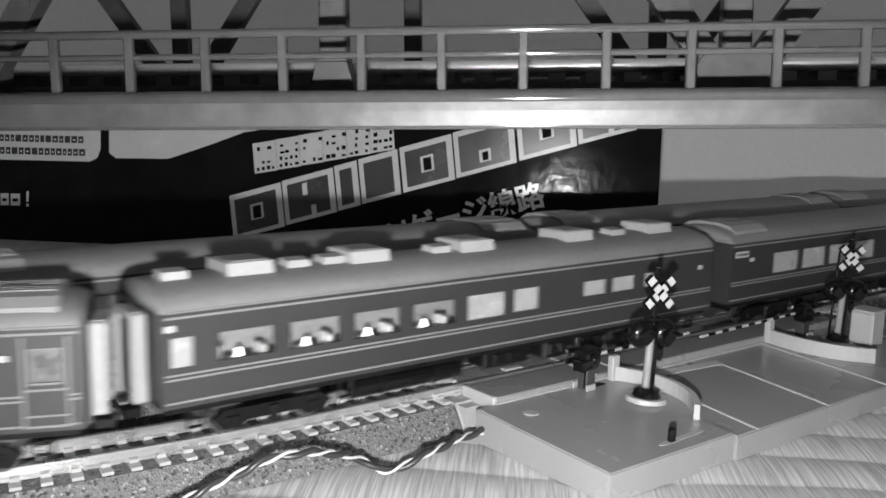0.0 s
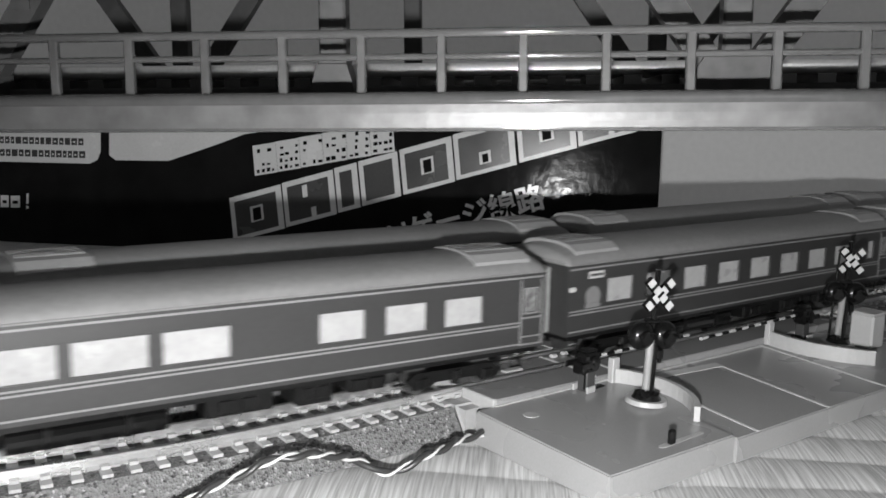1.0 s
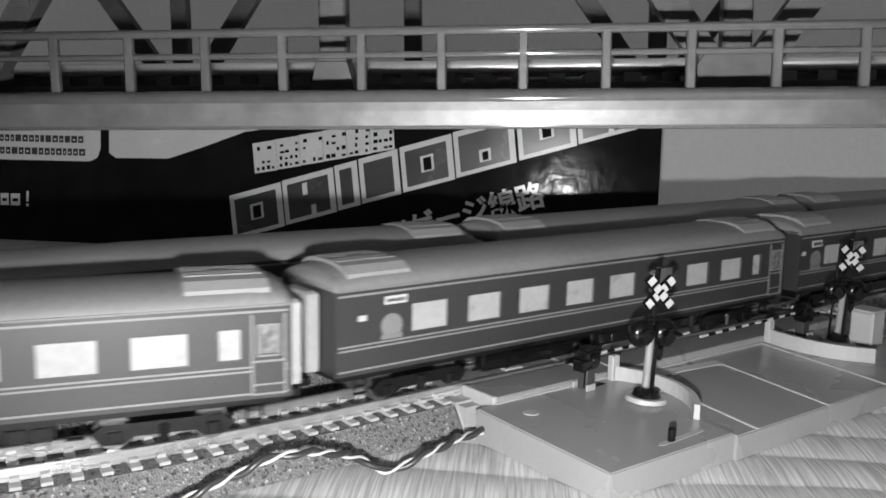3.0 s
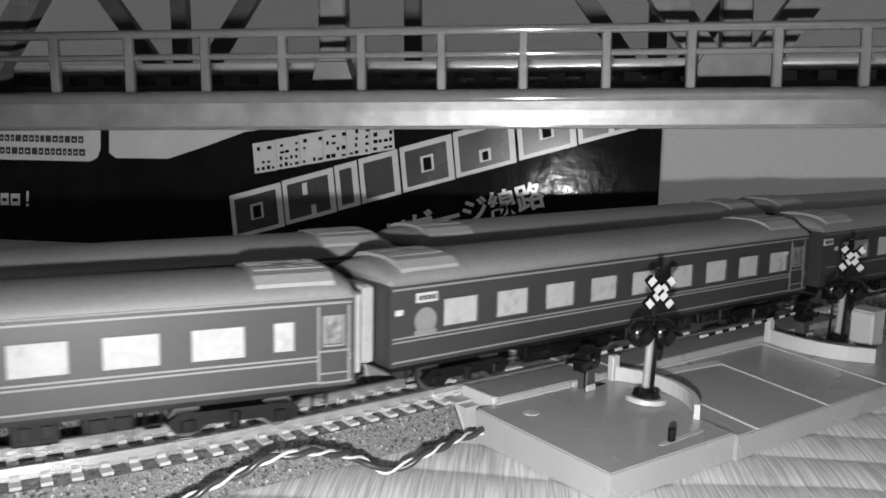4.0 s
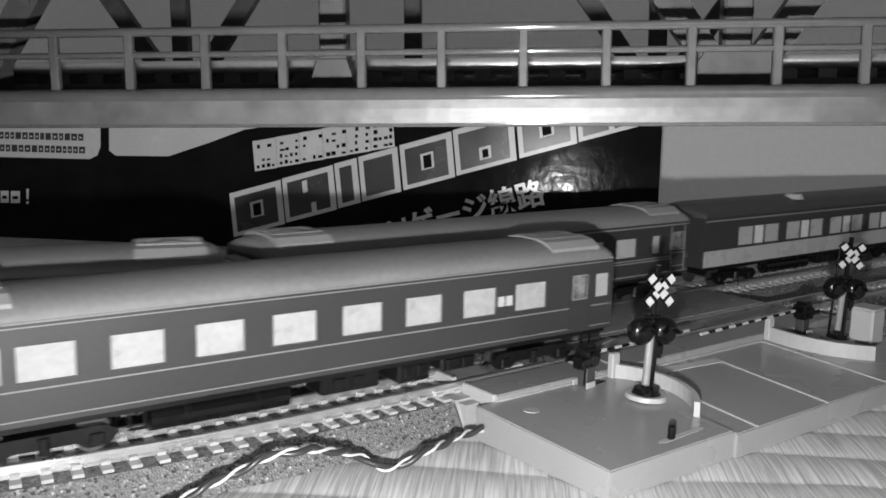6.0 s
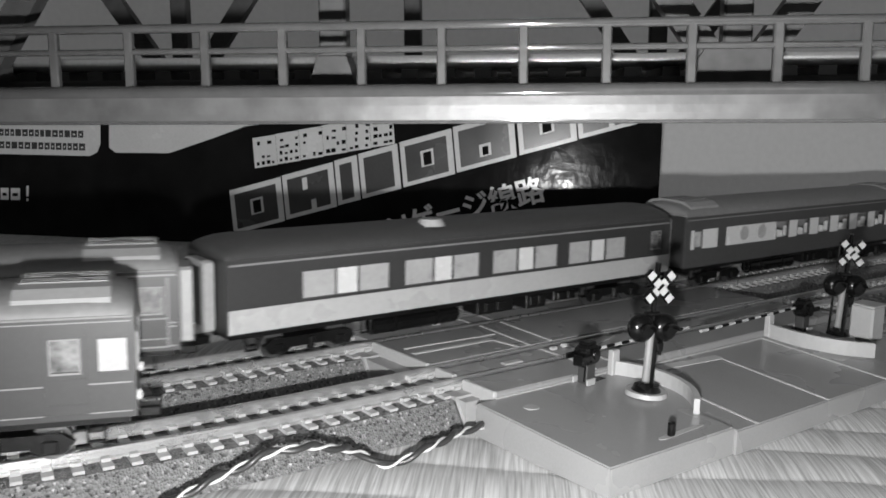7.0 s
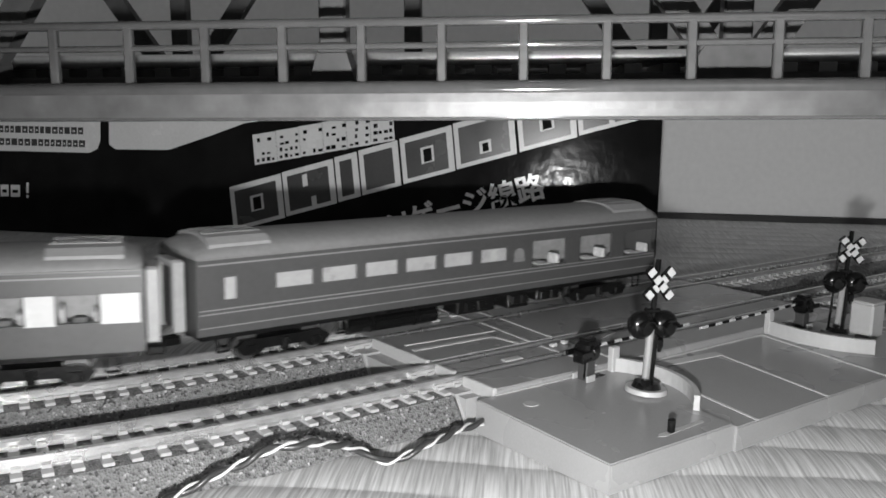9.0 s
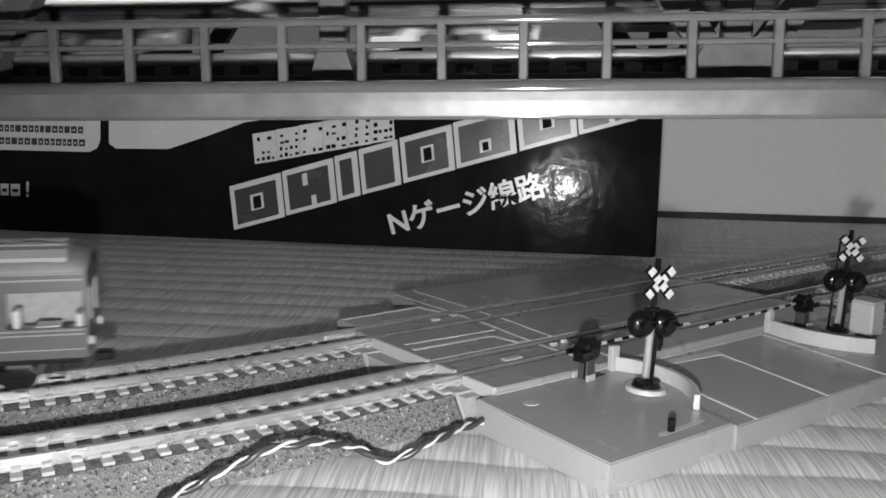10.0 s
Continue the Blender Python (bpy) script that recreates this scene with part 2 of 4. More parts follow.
# ---- room ----
def room():
    # tatami: plain sheet, with the woven stretch round the layout; reeds run towards the back wall
    part_floor = part("floor", box(-3500, 3500, -3500, 3500, -20, -0.6), TATAMI)
    tagged(part_floor, "woven tatami reed mat on the floor", "floor", kind="structure")
    across, along = Vector((0.741, -0.671, 0)), Vector((0.671, 0.741, 0))
    us = [-330 + 3.0 * i for i in range(221)]
    vs = [-150.0]
    while vs[-1] < 292:
        vs.append(vs[-1] + (0.7 if vs[-1] < 10 else 1.3))
    verts, faces = [], []
    for v in vs:
        for u in us:
            wob = noise.noise(Vector((u * 0.022, v * 0.03, 0))) * 2.4 + noise.noise(Vector((u * 0.3, v * 0.05, 5))) * 0.5
            k = ((v + wob) / 14.0) % 1.0
            z = -0.57 + 0.5 * math.sin(math.pi * k) ** 0.55 + 0.05 * noise.noise(Vector((u * 0.6, v * 0.06, 3)))
            p = across * u + along * v
            verts.append((p.x * 0.001, p.y * 0.001, max(-0.575, min(z, -0.02)) * 0.001))
    n = len(us)
    for j in range(len(vs) - 1):
        for i in range(n - 1):
            faces.append((j * n + i, j * n + i + 1, (j + 1) * n + i + 1, (j + 1) * n + i))
    me = bpy.data.meshes.new("tatami_weave")
    me.from_pydata(verts, [], faces)
    me.polygons.foreach_set("use_smooth", [True] * len(faces))
    me.materials.append(TATAMI)
    tagged(new("tatami_weave", me), "puffed woven rows of pale tatami reed", "tatami", kind="structure")
    # back wall, along the measured line
    p, d = Vector((221, 180, 0)), Vector((0.741, -0.671, 0)).normalized()
    back = Vector((0.671, 0.741, 0)).normalized()
    ang = math.degrees(math.atan2(d.y, d.x))
    m = pose(p.x * 0.001, p.y * 0.001, 0, 0, 0, ang)
    w = tagged(part("wall_back", box(-3600, 3600, 0, 60, -20, 2400), WALL), "pale papered wall behind the layout", "wall", kind="structure")
    w.matrix_basis = m
    k = tagged(part("baseboard", box(-3600, 3600, -4, 0, -0.6, 3.0, 0.4), SKIRT), "dark wooden rail at the foot of the wall", "baseboard", kind="structure")
    k.matrix_basis = m
    for n, a in (("wall_left", (-3560, -3500, -3500, 3500)), ("wall_right", (3500, 3560, -3500, 3500)), ("wall_far", (-3500, 3500, 3500, 3560))):
        tagged(part(n, box(a[0], a[1], a[2], a[3], -20, 2400), WALL), "plain pale papered wall of the room", "wall", kind="structure")
    # unseen front wall, with an opening added for the fill lamp
    bm = bmesh.new()
    for q in ((-3500, -2600, -20, 2400), (-200, 3500, -20, 2400), (-2600, -200, -20, 700), (-2600, -200, 2200, 2400)):
        box(q[0], q[1], -3560, -3500, q[2], q[3], bm=bm)
    tagged(part("wall_front", bm, WALL), "plain pale papered wall with an opening added for the fill lamp", "wall", kind="structure")
    # made-up frame around that opening, never in view
    win = empty("added_window", "unseen wooden frame added around the fill lamp", "window", kind="structure")
    for q in ((-2600, -2550, 700, 2200), (-250, -200, 700, 2200), (-2550, -250, 700, 750), (-2550, -250, 2150, 2200), (-1425, -1375, 750, 2150)):
        part("window_frame", box(q[0], q[1], -3550, -3510, q[2], q[3], 4), SKIRT, win)
    tagged(part("ceiling", box(-3560, 3560, -3560, 3560, 2400, 2440), CEIL), "plain board ceiling of the room", "ceiling", kind="structure")


# ---- printed carton behind the tracks ----
def carton():
    c = empty("track_carton", "glossy black printed cardboard carton standing on the mat", "box")
    c.matrix_basis = pose(0.1152, 0.0923, 0.0, 0, 0, -45.1) @ pose(0, 0, 0, -4.0, 0, 0)
    part("carton_body", box(-350, 0, 0, 62, 0, 61, 0.6), CARD, c)

    def flat(name, pts, material, lift, label=""):
        return part(name, prism(pts, -0.15 - lift, -0.02, "y"), material, c, label)

    def chip(name, x, z, w, h, slope, skew, material, lift):
        return flat(name, [(x, z), (x + w, z + w * slope), (x + w + h * skew, z + w * slope + h), (x + h * skew, z + h)], material, lift)

    # pale panels in the upper corner
    flat("printed_panel", [(-350, 35.0), (-242, 35.6), (-238.5, 37.3), (-237, 41), (-237, 60), (-350, 60)], CARD_PALE, 0, "pale printed panel")
    flat("printed_panel", [(-233, 60), (-233, 39.5), (-230, 37.4), (-206, 37.8), (-188, 44), (-172, 50), (-155, 52.6), (-120, 54.5), (-40, 57), (-40, 60)], CARD_PALE, 0, "pale swoosh panel")
    rng = random.Random(4)
    for row, z in enumerate((43.4, 37.9)):
        x = -284.0
        while x < -246:
            w = rng.uniform(1.6, 2.8)
            chip("small_print", x, z, w, 3.0, 0.02, 0, CARD_GREY, 0.1)
            if rng.random() < 0.7:
                chip("small_print", x + w * 0.3, z + 1.0, w * 0.4, 0.7, 0, 0, CARD_PALE, 0.16)
            x += w + 0.6
    for x, w in ((-284, 3.8), (-279.2, 4.4)):
        chip("small_print", x, 15.3, w, 5.2, 0.03, 0, CARD_PALE, 0)
        chip("small_print", x + 0.9, 17.0, w - 1.8, 1.4, 0.03, 0, CARD, 0.08)
    chip("small_print", -271.8, 17.2, 1.0, 4.6, 0.0, 0.03, CARD_PALE, 0)
    chip("small_print", -271.8, 15.1, 1.0, 1.2, 0.0, 0.0, CARD_PALE, 0)

    # slanted outlined word mark as plain blocks, rising to the end
    def foot(x):
        return 5.6 + (x + 172) * 0.305

    blocks = ((-176.5, 21.5, 1), (-153.5, 21.0, 2), (-131.0, 8.6, 0), (-120.8, 15.5, 0), (-103.5, 20.5, 1), (-81.5, 23.5, 3), (-56.0, 22.0, 1), (-32.5, 22.0, 2))
    for x, w, cut in blocks:
        z = foot(x)
        blk = chip("word_block", x, z, w + 0.9, 18.5, 0.29, -0.12, CARD_PALE, 0.05)
        tagged(blk, "pale outlined block")
        tagged(chip("word_fill", x + 1.7, z + 2.2, w - 3.4, 14.6, 0.29, -0.12, CARD_GREY, 0.15), "grey block filling")
        if cut == 1:
            chip("word_gap", x + w * 0.36, z + 8.4, w * 0.26, 6.6, 0.29, -0.12, CARD_PALE, 0.2)
            chip("word_gap", x + w * 0.41, z + 9.2, w * 0.16, 5.2, 0.29, -0.12, CARD, 0.26)
        elif cut == 2:
            for dx, dz in ((0.34, 11.5), (0.54, 2.6)):
                chip("word_gap", x + w * dx, z + dz + 1.2, w * 0.1, 5.0, 0.29, -0.12, CARD_PALE, 0.2)
        elif cut == 3:
            chip("word_gap", x + w * 0.4, z + 6.5, w * 0.2, 5.0, 0.29, -0.12, CARD_PALE, 0.2)
            chip("word_gap", x + w * 0.45, z + 7.4, w * 0.1, 3.4, 0.29, -0.12, CARD, 0.26)
    # small slanted heading above
    x = -167.5
    while x < -116:
        z = 32.6 + (x + 167) * 0.2
        chip("heading_block", x, z, 9.9, 12.6, 0.18, -0.1, CARD_PALE, 0.03)
        for k in range(4):
            for q in range(4):
                if rng.random() < 0.62:
                    chip("heading_mark", x + 0.9 + q * 2.2, z + 1.1 + k * 2.8 + q * 0.4, rng.uniform(1.0, 1.9), rng.uniform(0.8, 1.7), 0.15, -0.1, CARD, 0.12)
        x += 10.0
    # readable line of writing
    curve = bpy.data.curves.new("writing", "FONT")
    curve.body = "N\u30b2\u30fc\u30b8\u7dda\u8def"
    curve.size, curve.extrude, curve.offset, curve.space_character = 0.0118, 0.00008, 0.00026, 0.95
    tmp = new("writing_source", curve)
    bpy.context.view_layer.update()
    me = bpy.data.meshes.new_from_object(tmp.evaluated_get(bpy.context.evaluated_depsgraph_get()))
    bpy.data.objects.remove(tmp)
    me.materials.clear()
    me.materials.append(CARD_WHITE)
    t = new("writing", me)
    t.parent = c
    t.matrix_basis = pose(-0.1085, -0.00025, 0.0050, 90, 0, 0) @ pose(0, 0, 0, 0, 0, 16.5)
    tagged(t, "white slanted writing")


# ---- level crossing ----
def drop(y):
    """How far the front road plates have sunk at y, towards their front edge."""
    return 1.25 * min(1.0, max(0.0, (-16.0 - y) / 33.4))


def slab_outline(pts, z0, z1, material, name, parent, bevel=0.25):
    bm = prism(pts, z0, z1, "z")
    if bevel:
        es = [e for e in bm.edges if all(v.co.z > z1 - 0.01 for v in e.verts)]
        bmesh.ops.bevel(bm, geom=es, offset=bevel, segments=2, affect="EDGES")
    for v in bm.verts:
        if v.co.z > z0 + 1:
            v.co.z -= drop(v.co.y)
    return part(name, bm, material, parent)


def strip(pts, w, z, parent, name="road_line", material=None):
    """A painted line, a thin raised ribbon through points."""
    bm = bmesh.new()
    for a, b in zip(pts, pts[1:]):
        a, b = Vector((a[0], a[1], 0)), Vector((b[0], b[1], 0))
        d = (b - a).normalized()
        n = Vector((-d.y, d.x, 0)) * w / 2
        q = [a - n - d * w * 0.3, b - n + d * w * 0.3, b + n + d * w * 0.3, a + n - d * w * 0.3]
        prism([(v.x, v.y) for v in q], z, z + 0.12, "z", bm)
    for v in bm.verts:
        v.co.z -= drop(v.co.y)
    return part(name, bm, material or LINE, parent)


def crossing():
    c = empty("level_crossing", "grey plastic level crossing road plates with pale lines", "level crossing")
    top = RAIL - 1.1
    # raised corner plate and the road plate beside it
    corner = slab_outline([(-66.7, -49.4), (-34.2, -49.4), (-34.2, -42.2), (-27.0, -33.0), (-27.0, -16.0), (-66.7, -16.0)], 0, top, ROAD, "corner_plate", c)
    slab_outline([(-34.0, -49.9), (75, -49.9), (75, -16.0), (-26.8, -16.0), (-26.8, -33.1), (-34.0, -42.3)], 0, top - 0.55, ROAD, "road_plate", c)
    # strip along the near track
    slab_outline([(-61.5, -15.8), (60, -15.8), (60, -6.2), (-61.5, -6.2)], 0.4, RAIL - 0.1, ROAD, "track_edge_plate", c)
    part("bed_cheek", prism([(-12.6, 0.2), (-6.2, 0.2), (-6.2, 5.6), (-9.4, 5.6)], -66.6, -61.4), ROAD_EDGE, c)
    part("bed_cheek", prism([(20.4, 0.2), (45.6, 0.2), (42.4, 5.6), (23.6, 5.6)], -66.6, -61.4), ROAD_EDGE, c)
    part("bed_cheek", prism([(-12.6, 0.2), (12.6, 0.2), (9.4, 5.0), (-9.4, 5.0)], -66.6, -61.4), ROAD_EDGE, c)
    part("crossing_bed", box(-66, 60, -12, 45, 0, 5.2), ROAD_EDGE, c)
    for off in (0, 33):
        slab_outline([(-61.0, off - 3.1), (58, off - 3.1), (58, off + 3.1), (-61.0, off + 3.1)], 5.2, RAIL - 0.35, ROAD, "between_rails_plate", c)
    slab_outline([(-61.0, 6.1), (59, 6.1), (59, 26.9), (-61.0, 26.9)], 0.4, RAIL - 0.1, ROAD, "middle_plate", c)
    slab_outline([(-59.0, 39.2), (58, 39.2), (58, 66), (-30, 66), (-33.0, 49.0), (-59.0, 47.6)], 0.4, RAIL - 0.2, ROAD, "far_plate", c)
    part("cheek_rib", box(-62.2, -61.1, 6.1, 26.9, 1.0, RAIL + 0.25, 0.2), KERB, c)
    part("cheek_rib", box(-62.2, -61.1, -3.0, 3.0, 5.3, RAIL + 0.2, 0.15), KERB, c)
    part("cheek_rib", box(-62.4, -61.4, -15.8, -6.2, 1.0, RAIL + 0.15, 0.2), KERB, c)
    part("joint_clip", box(-48, -43, -3, -1, RAIL - 0.4, RAIL + 0.1, 0.2), KERB, c)
    zr = top - 0.55
    zt = RAIL - 0.1
    strip([(-17.0, -19.0), (0.2, -20.6)], 2.6, zr, c, "stop_line", LINE)
    strip([(0.6, -20.2), (-3.6, -49.6)], 0.6, zr, c)
    strip([(-25.4, -33.9), (-27.6, -49.6)], 0.6, zr, c)
    strip([(23.6, -16.6), (20.2, -49.6)], 0.6, zr, c)
    strip([(-62.0, -16.2), (-27.5, -16.2)], 0.6, top, c)
    strip([(-26.5, -16.4), (24, -16.4)], 0.6, zr, c)
    strip([(-33.5, 18.0), (-58.5, 19.0)], 0.6, zt, c)
    strip([(-37.0, 14.4), (-59.0, 14.7)], 1.3, zt, c)
    strip([(-37.0, 14.4), (-36.2, 6.8)], 1.0, zt, c)
    for x in (-31.6, -24.7):
        strip([(x + 0.7, 26.3), (x - 1.2, 6.6)], 0.7, zt, c)
        strip([(x + 0.8, 64.0), (x + 0.9, 40.4)], 0.6, RAIL - 0.2, c)
        strip([(x - 1.6, -6.8), (x - 2.6, -15.2)], 0.7, RAIL - 0.1, c)
        for off in (0, 33):
            strip([(x - 1.2 + off * 0.06, off - 2.8), (x - 1.0 + off * 0.06, off + 2.8)], 0.7, RAIL - 0.35, c)
    strip([(-58.0, 46.6), (-34.6, 47.4), (-33.3, 40.0)], 1.0, RAIL - 0.2, c)
    strip([(-24, 0.2), (-19, -0.2), (-10, 2.4)], 2.0, RAIL - 0.35, c, "pale_insert", KERB)
    for x, y in ((-30.5, 0.9), (-26.6, 1.4)):
        part("fitting", box(x - 0.9, x + 0.9, y - 0.7, y + 0.7, RAIL - 0.4, RAIL + 0.4, 0.3), WHITE, c)
    for x, y in ((-39, 34), (-32, 35.4)):
        part("fitting", box(x - 1.2, x + 1.2, y - 0.9, y + 0.9, RAIL - 0.4, RAIL + 0.1, 0.3), WHITE, c)
    bm = bmesh.new()
    bmesh.ops.create_cone(bm, cap_ends=True, segments=24, radius1=1.55, radius2=1.45, depth=0.12, matrix=pose(-59.3, -23.0, top + 0.05 - drop(-23)))
    part("round_plug", bm, KERB, c, "small pale round plug")
    # slide switch in its slot
    slot = prism([(-50.9, -46.0), (-49.8, -46.6), (-38.6, -46.0), (-38.0, -45.4), (-38.8, -45.0), (-50.2, -45.3)], top - 1.1, top - 1.02, "z")
    part("switch_slot", slot, KERB, c, "pale slot")
    part("switch_lever", box(-48.3, -46.9, -46.5, -45.4, top - 1.2, top + 1.5, 0.3), BLACK, c, "small dark lever")
    return c, top


def kerb_wall(points, h, thick, base, label):
    """Curved low wall with a square end post."""
    k = empty("kerb_wall", label, "wall", "low walls beside the road")
    bm = bmesh.new()
    n = len(points)
    rings = []
    for i, (x, y) in enumerate(points):
        a, b = points[max(0, i - 1)], points[min(n - 1, i + 1)]
        d = Vector((b[0] - a[0], b[1] - a[1], 0)).normalized()
        q = Vector((-d.y, d.x, 0)) * thick / 2
        p = Vector((x, y, 0))
        rings.append([bm.verts.new((p + s * q + Vector((0, 0, z)))) for s, z in ((1, base - drop(y)), (-1, base - drop(y)), (-1, base + h - drop(y)), (1, base + h - drop(y)))])
    for p, q in zip(rings, rings[1:]):
        for j in range(4):
            bm.faces.new((p[j], p[(j + 1) % 4], q[(j + 1) % 4], q[j]))
    bm.faces.new(rings[0][::-1])
    bm.faces.new(rings[-1])
    part("wall_body", bm, KERB, k)
    x, y = points[0]
    part("end_post", box(x - 1.1, x + 1.1, y - 0.6, y + 0.9, base, base + h + 2.3, 0.2), KERB, k)
    return k


def bezier(p0, p1, p2, p3, n=14):
    out = []
    for i in range(n + 1):
        t = i / n
        out.append(tuple((1 - t) ** 3 * a + 3 * (1 - t) ** 2 * t * b + 3 * (1 - t) * t * t * c + t ** 3 * d for a, b, c, d in zip(p0, p1, p2, p3)))
    return out


def signal(x, y, base, face, lean, twin):
    """Crossing signal: crossed boards with white diamonds, two round lamps with hoods."""
    s = empty("crossing_signal", "black and white crossing signal with crossed boards", "crossing signal", "signals of the crossing")
    s.matrix_basis = pose(x * 0.001, y * 0.001, base * 0.001, 0, 0, face) @ pose(0, 0, 0, 0, lean, 0)
    # faces -y in its own space
    part("collar", rod((0, 0, 0), (0, 0, 0.9), 4.1, 28, 3.9), KERB, s, "pale round collar")
    part("foot", rod((0, 0, 0.9), (0, 0, 2.0), 2.9, 24, 2.4), BLACK, s, "black round foot")
    part("foot_clamp", box(-2.2, -0.9, -2.6, -1.0, 1.6, 3.0, 0.2), BLACK, s)
    part("pole", rod((-0.5, -0.2, 1.4), (-0.5, -0.2, 14), 0.75, 14), POLE, s, "pale thick lower pole")
    part("conduit", rod((0.9, 0.2, 1.4), (0.75, 0.1, 14), 0.68, 12), BLACK, s)
    part("upper_pole", rod((0.2, 0.5, 12), (0.2, 0.5, 26.2), 0.55, 12), BLACK, s)
    part("relay_box", box(1.2, 2.7, -0.6, 0.8, 8.6, 10.6, 0.25), BLACK, s)
    part("relay_stub", rod((2.0, -0.2, 8.0), (2.0, -0.2, 8.8), 0.4, 8), BLACK, s)
    for sx in (-2.6, 2.6):
        bm = bmesh.new()
        bmesh.ops.create_uvsphere(bm, u_segments=24, v_segments=14, radius=2.85, matrix=pose(sx, 0, 13.4) @ Matrix.Diagonal((1, 0.72, 1, 1)))
        disc = part("lamp_pot", bm, BLACK, s, "black round lamp pot", smooth=True)
        part("lamp_rim", rod((sx, -1.5, 13.2), (sx, -2.1, 13.2), 1.5, 20, 1.35), BLACK, disc)
        part("lamp_lens", rod((sx, -2.05, 13.2), (sx, -2.2, 13.2), 1.15, 18), BLACK, disc)
        arc = [math.pi * (0.05 + 0.9 * i / 12) for i in range(13)]
        shell = [(sx + 1.6 * math.cos(q), 13.2 + 1.6 * math.sin(q)) for q in arc] + [(sx + 1.35 * math.cos(q), 13.2 + 1.35 * math.sin(q)) for q in arc[::-1]]
        hood = prism(shell, -3.4, -1.4, "y")
        part("hood", hood, BLACK, disc)
        part("rear_hood", rod((sx, 1.4, 13.2), (sx, 3.0, 13.2), 1.5, 16, 1.2), BLACK, disc)
    part("lamp_bar", box(-3.2, 3.2, 0.3, 1.0, 13.1, 14.1, 0.2), BLACK, s)
    part("lamp_cap", box(-1.6, 1.6, -0.2, 1.4, 15.6, 16.6, 0.3), BLACK, s)
    for ang in (45, -45):
        m = pose(0.2, -0.5 - (0.08 if ang > 0 else 0), 21.6, 0, ang, 0)
        b = box(-4.0, 4.0, -0.5, 0.5, -0.9, 0.9, 0.08)
        b.transform(m)
        board = part("crossed_board", b, BLACK, s, "black board with white squares")
        for k in (-3.1, -1.02, 1.02, 3.1):
            d = box(k - 0.68, k + 0.68, -0.57, -0.49, -0.8, 0.8)
            d.transform(m)
            part("white_square", d, WHITE, board)
    if twin:
        part("side_pole", rod((-2.0, 1.2, 1.0), (-2.0, 1.2, 23.0), 0.3, 8), BLACK, s)
        part("side_arm", rod((-2.0, 1.2, 23.0), (0.2, 0.5, 25.0), 0.3, 8), BLACK, s)
    return s


def gate(x, y, base, turn, length, lower):
    g = empty("crossing_gate", "black gate machine with a striped lowered bar", "crossing gate", "gates of the crossing")
    g.matrix_basis = pose(x * 0.001, y * 0.001, base * 0.001, 0, 0, turn)
    part("pedestal", box(-1.4, 1.4, -1.2, 1.2, 0, 4.2, 0.2), ROOF_DARK, g)
    part("machine", box(-1.9, 1.9, -1.7, 1.7, 4.0, 8.0, 0.5), BLACK, g)
    part("machine_wheel", rod((0, -2.2, 6.0), (0, 2.2, 6.0), 1.5, 18), BLACK, g)
    part("weight", box(-3.0, -1.6, -1.4, 1.4, 3.8, 6.2, 0.3), BLACK, g)
    part("hinge", rod((1.2, 0, 6.4), (4.2, 0, 6.6), 0.7, 10, 0.4), BLACK, g)
    for y in (-1.75, 1.75):
        part("side_plate", box(-2.1, 0.6, y - 0.2, y + 0.2, 0, 1.3, 0.1), KERB, g, "pale side plate")
        part("weight_arm", box(-4.2, -1.2, y * 1.15 - 0.25, y * 1.15 + 0.25, 5.2, 6.4, 0.15), BLACK, g)
        part("bearing_cap", rod((0.2, y, 6.2), (0.2, y * 1.35, 6.2), 0.9, 12), BLACK, g)
    part("top_cover", box(-1.5, 1.5, -1.3, 1.3, 7.9, 8.7, 0.3), BLACK, g)
    part("cable_loop", rod((-1.9, -1.2, 5.0), (-2.6, -1.5, 1.0), 0.2, 6), BLACK, g)
    part("floor_slot", box(1.6, 5.4, -0.9, 0.9, -0.02, 0.07), BLACK, g, "dark slot beside the machine")
    n = int(length / 2.6)
    for i in range(n):
        a, b = 3.6 + i * 2.6, 3.6 + (i + 1) * 2.6
        za, zb = 6.6 + a * lower, 6.6 + b * lower
        part("bar_piece", rod((a, 0, za), (b, 0, zb), 0.36, 8), WHITE if i % 2 == 0 else BLACK, g)
    return g


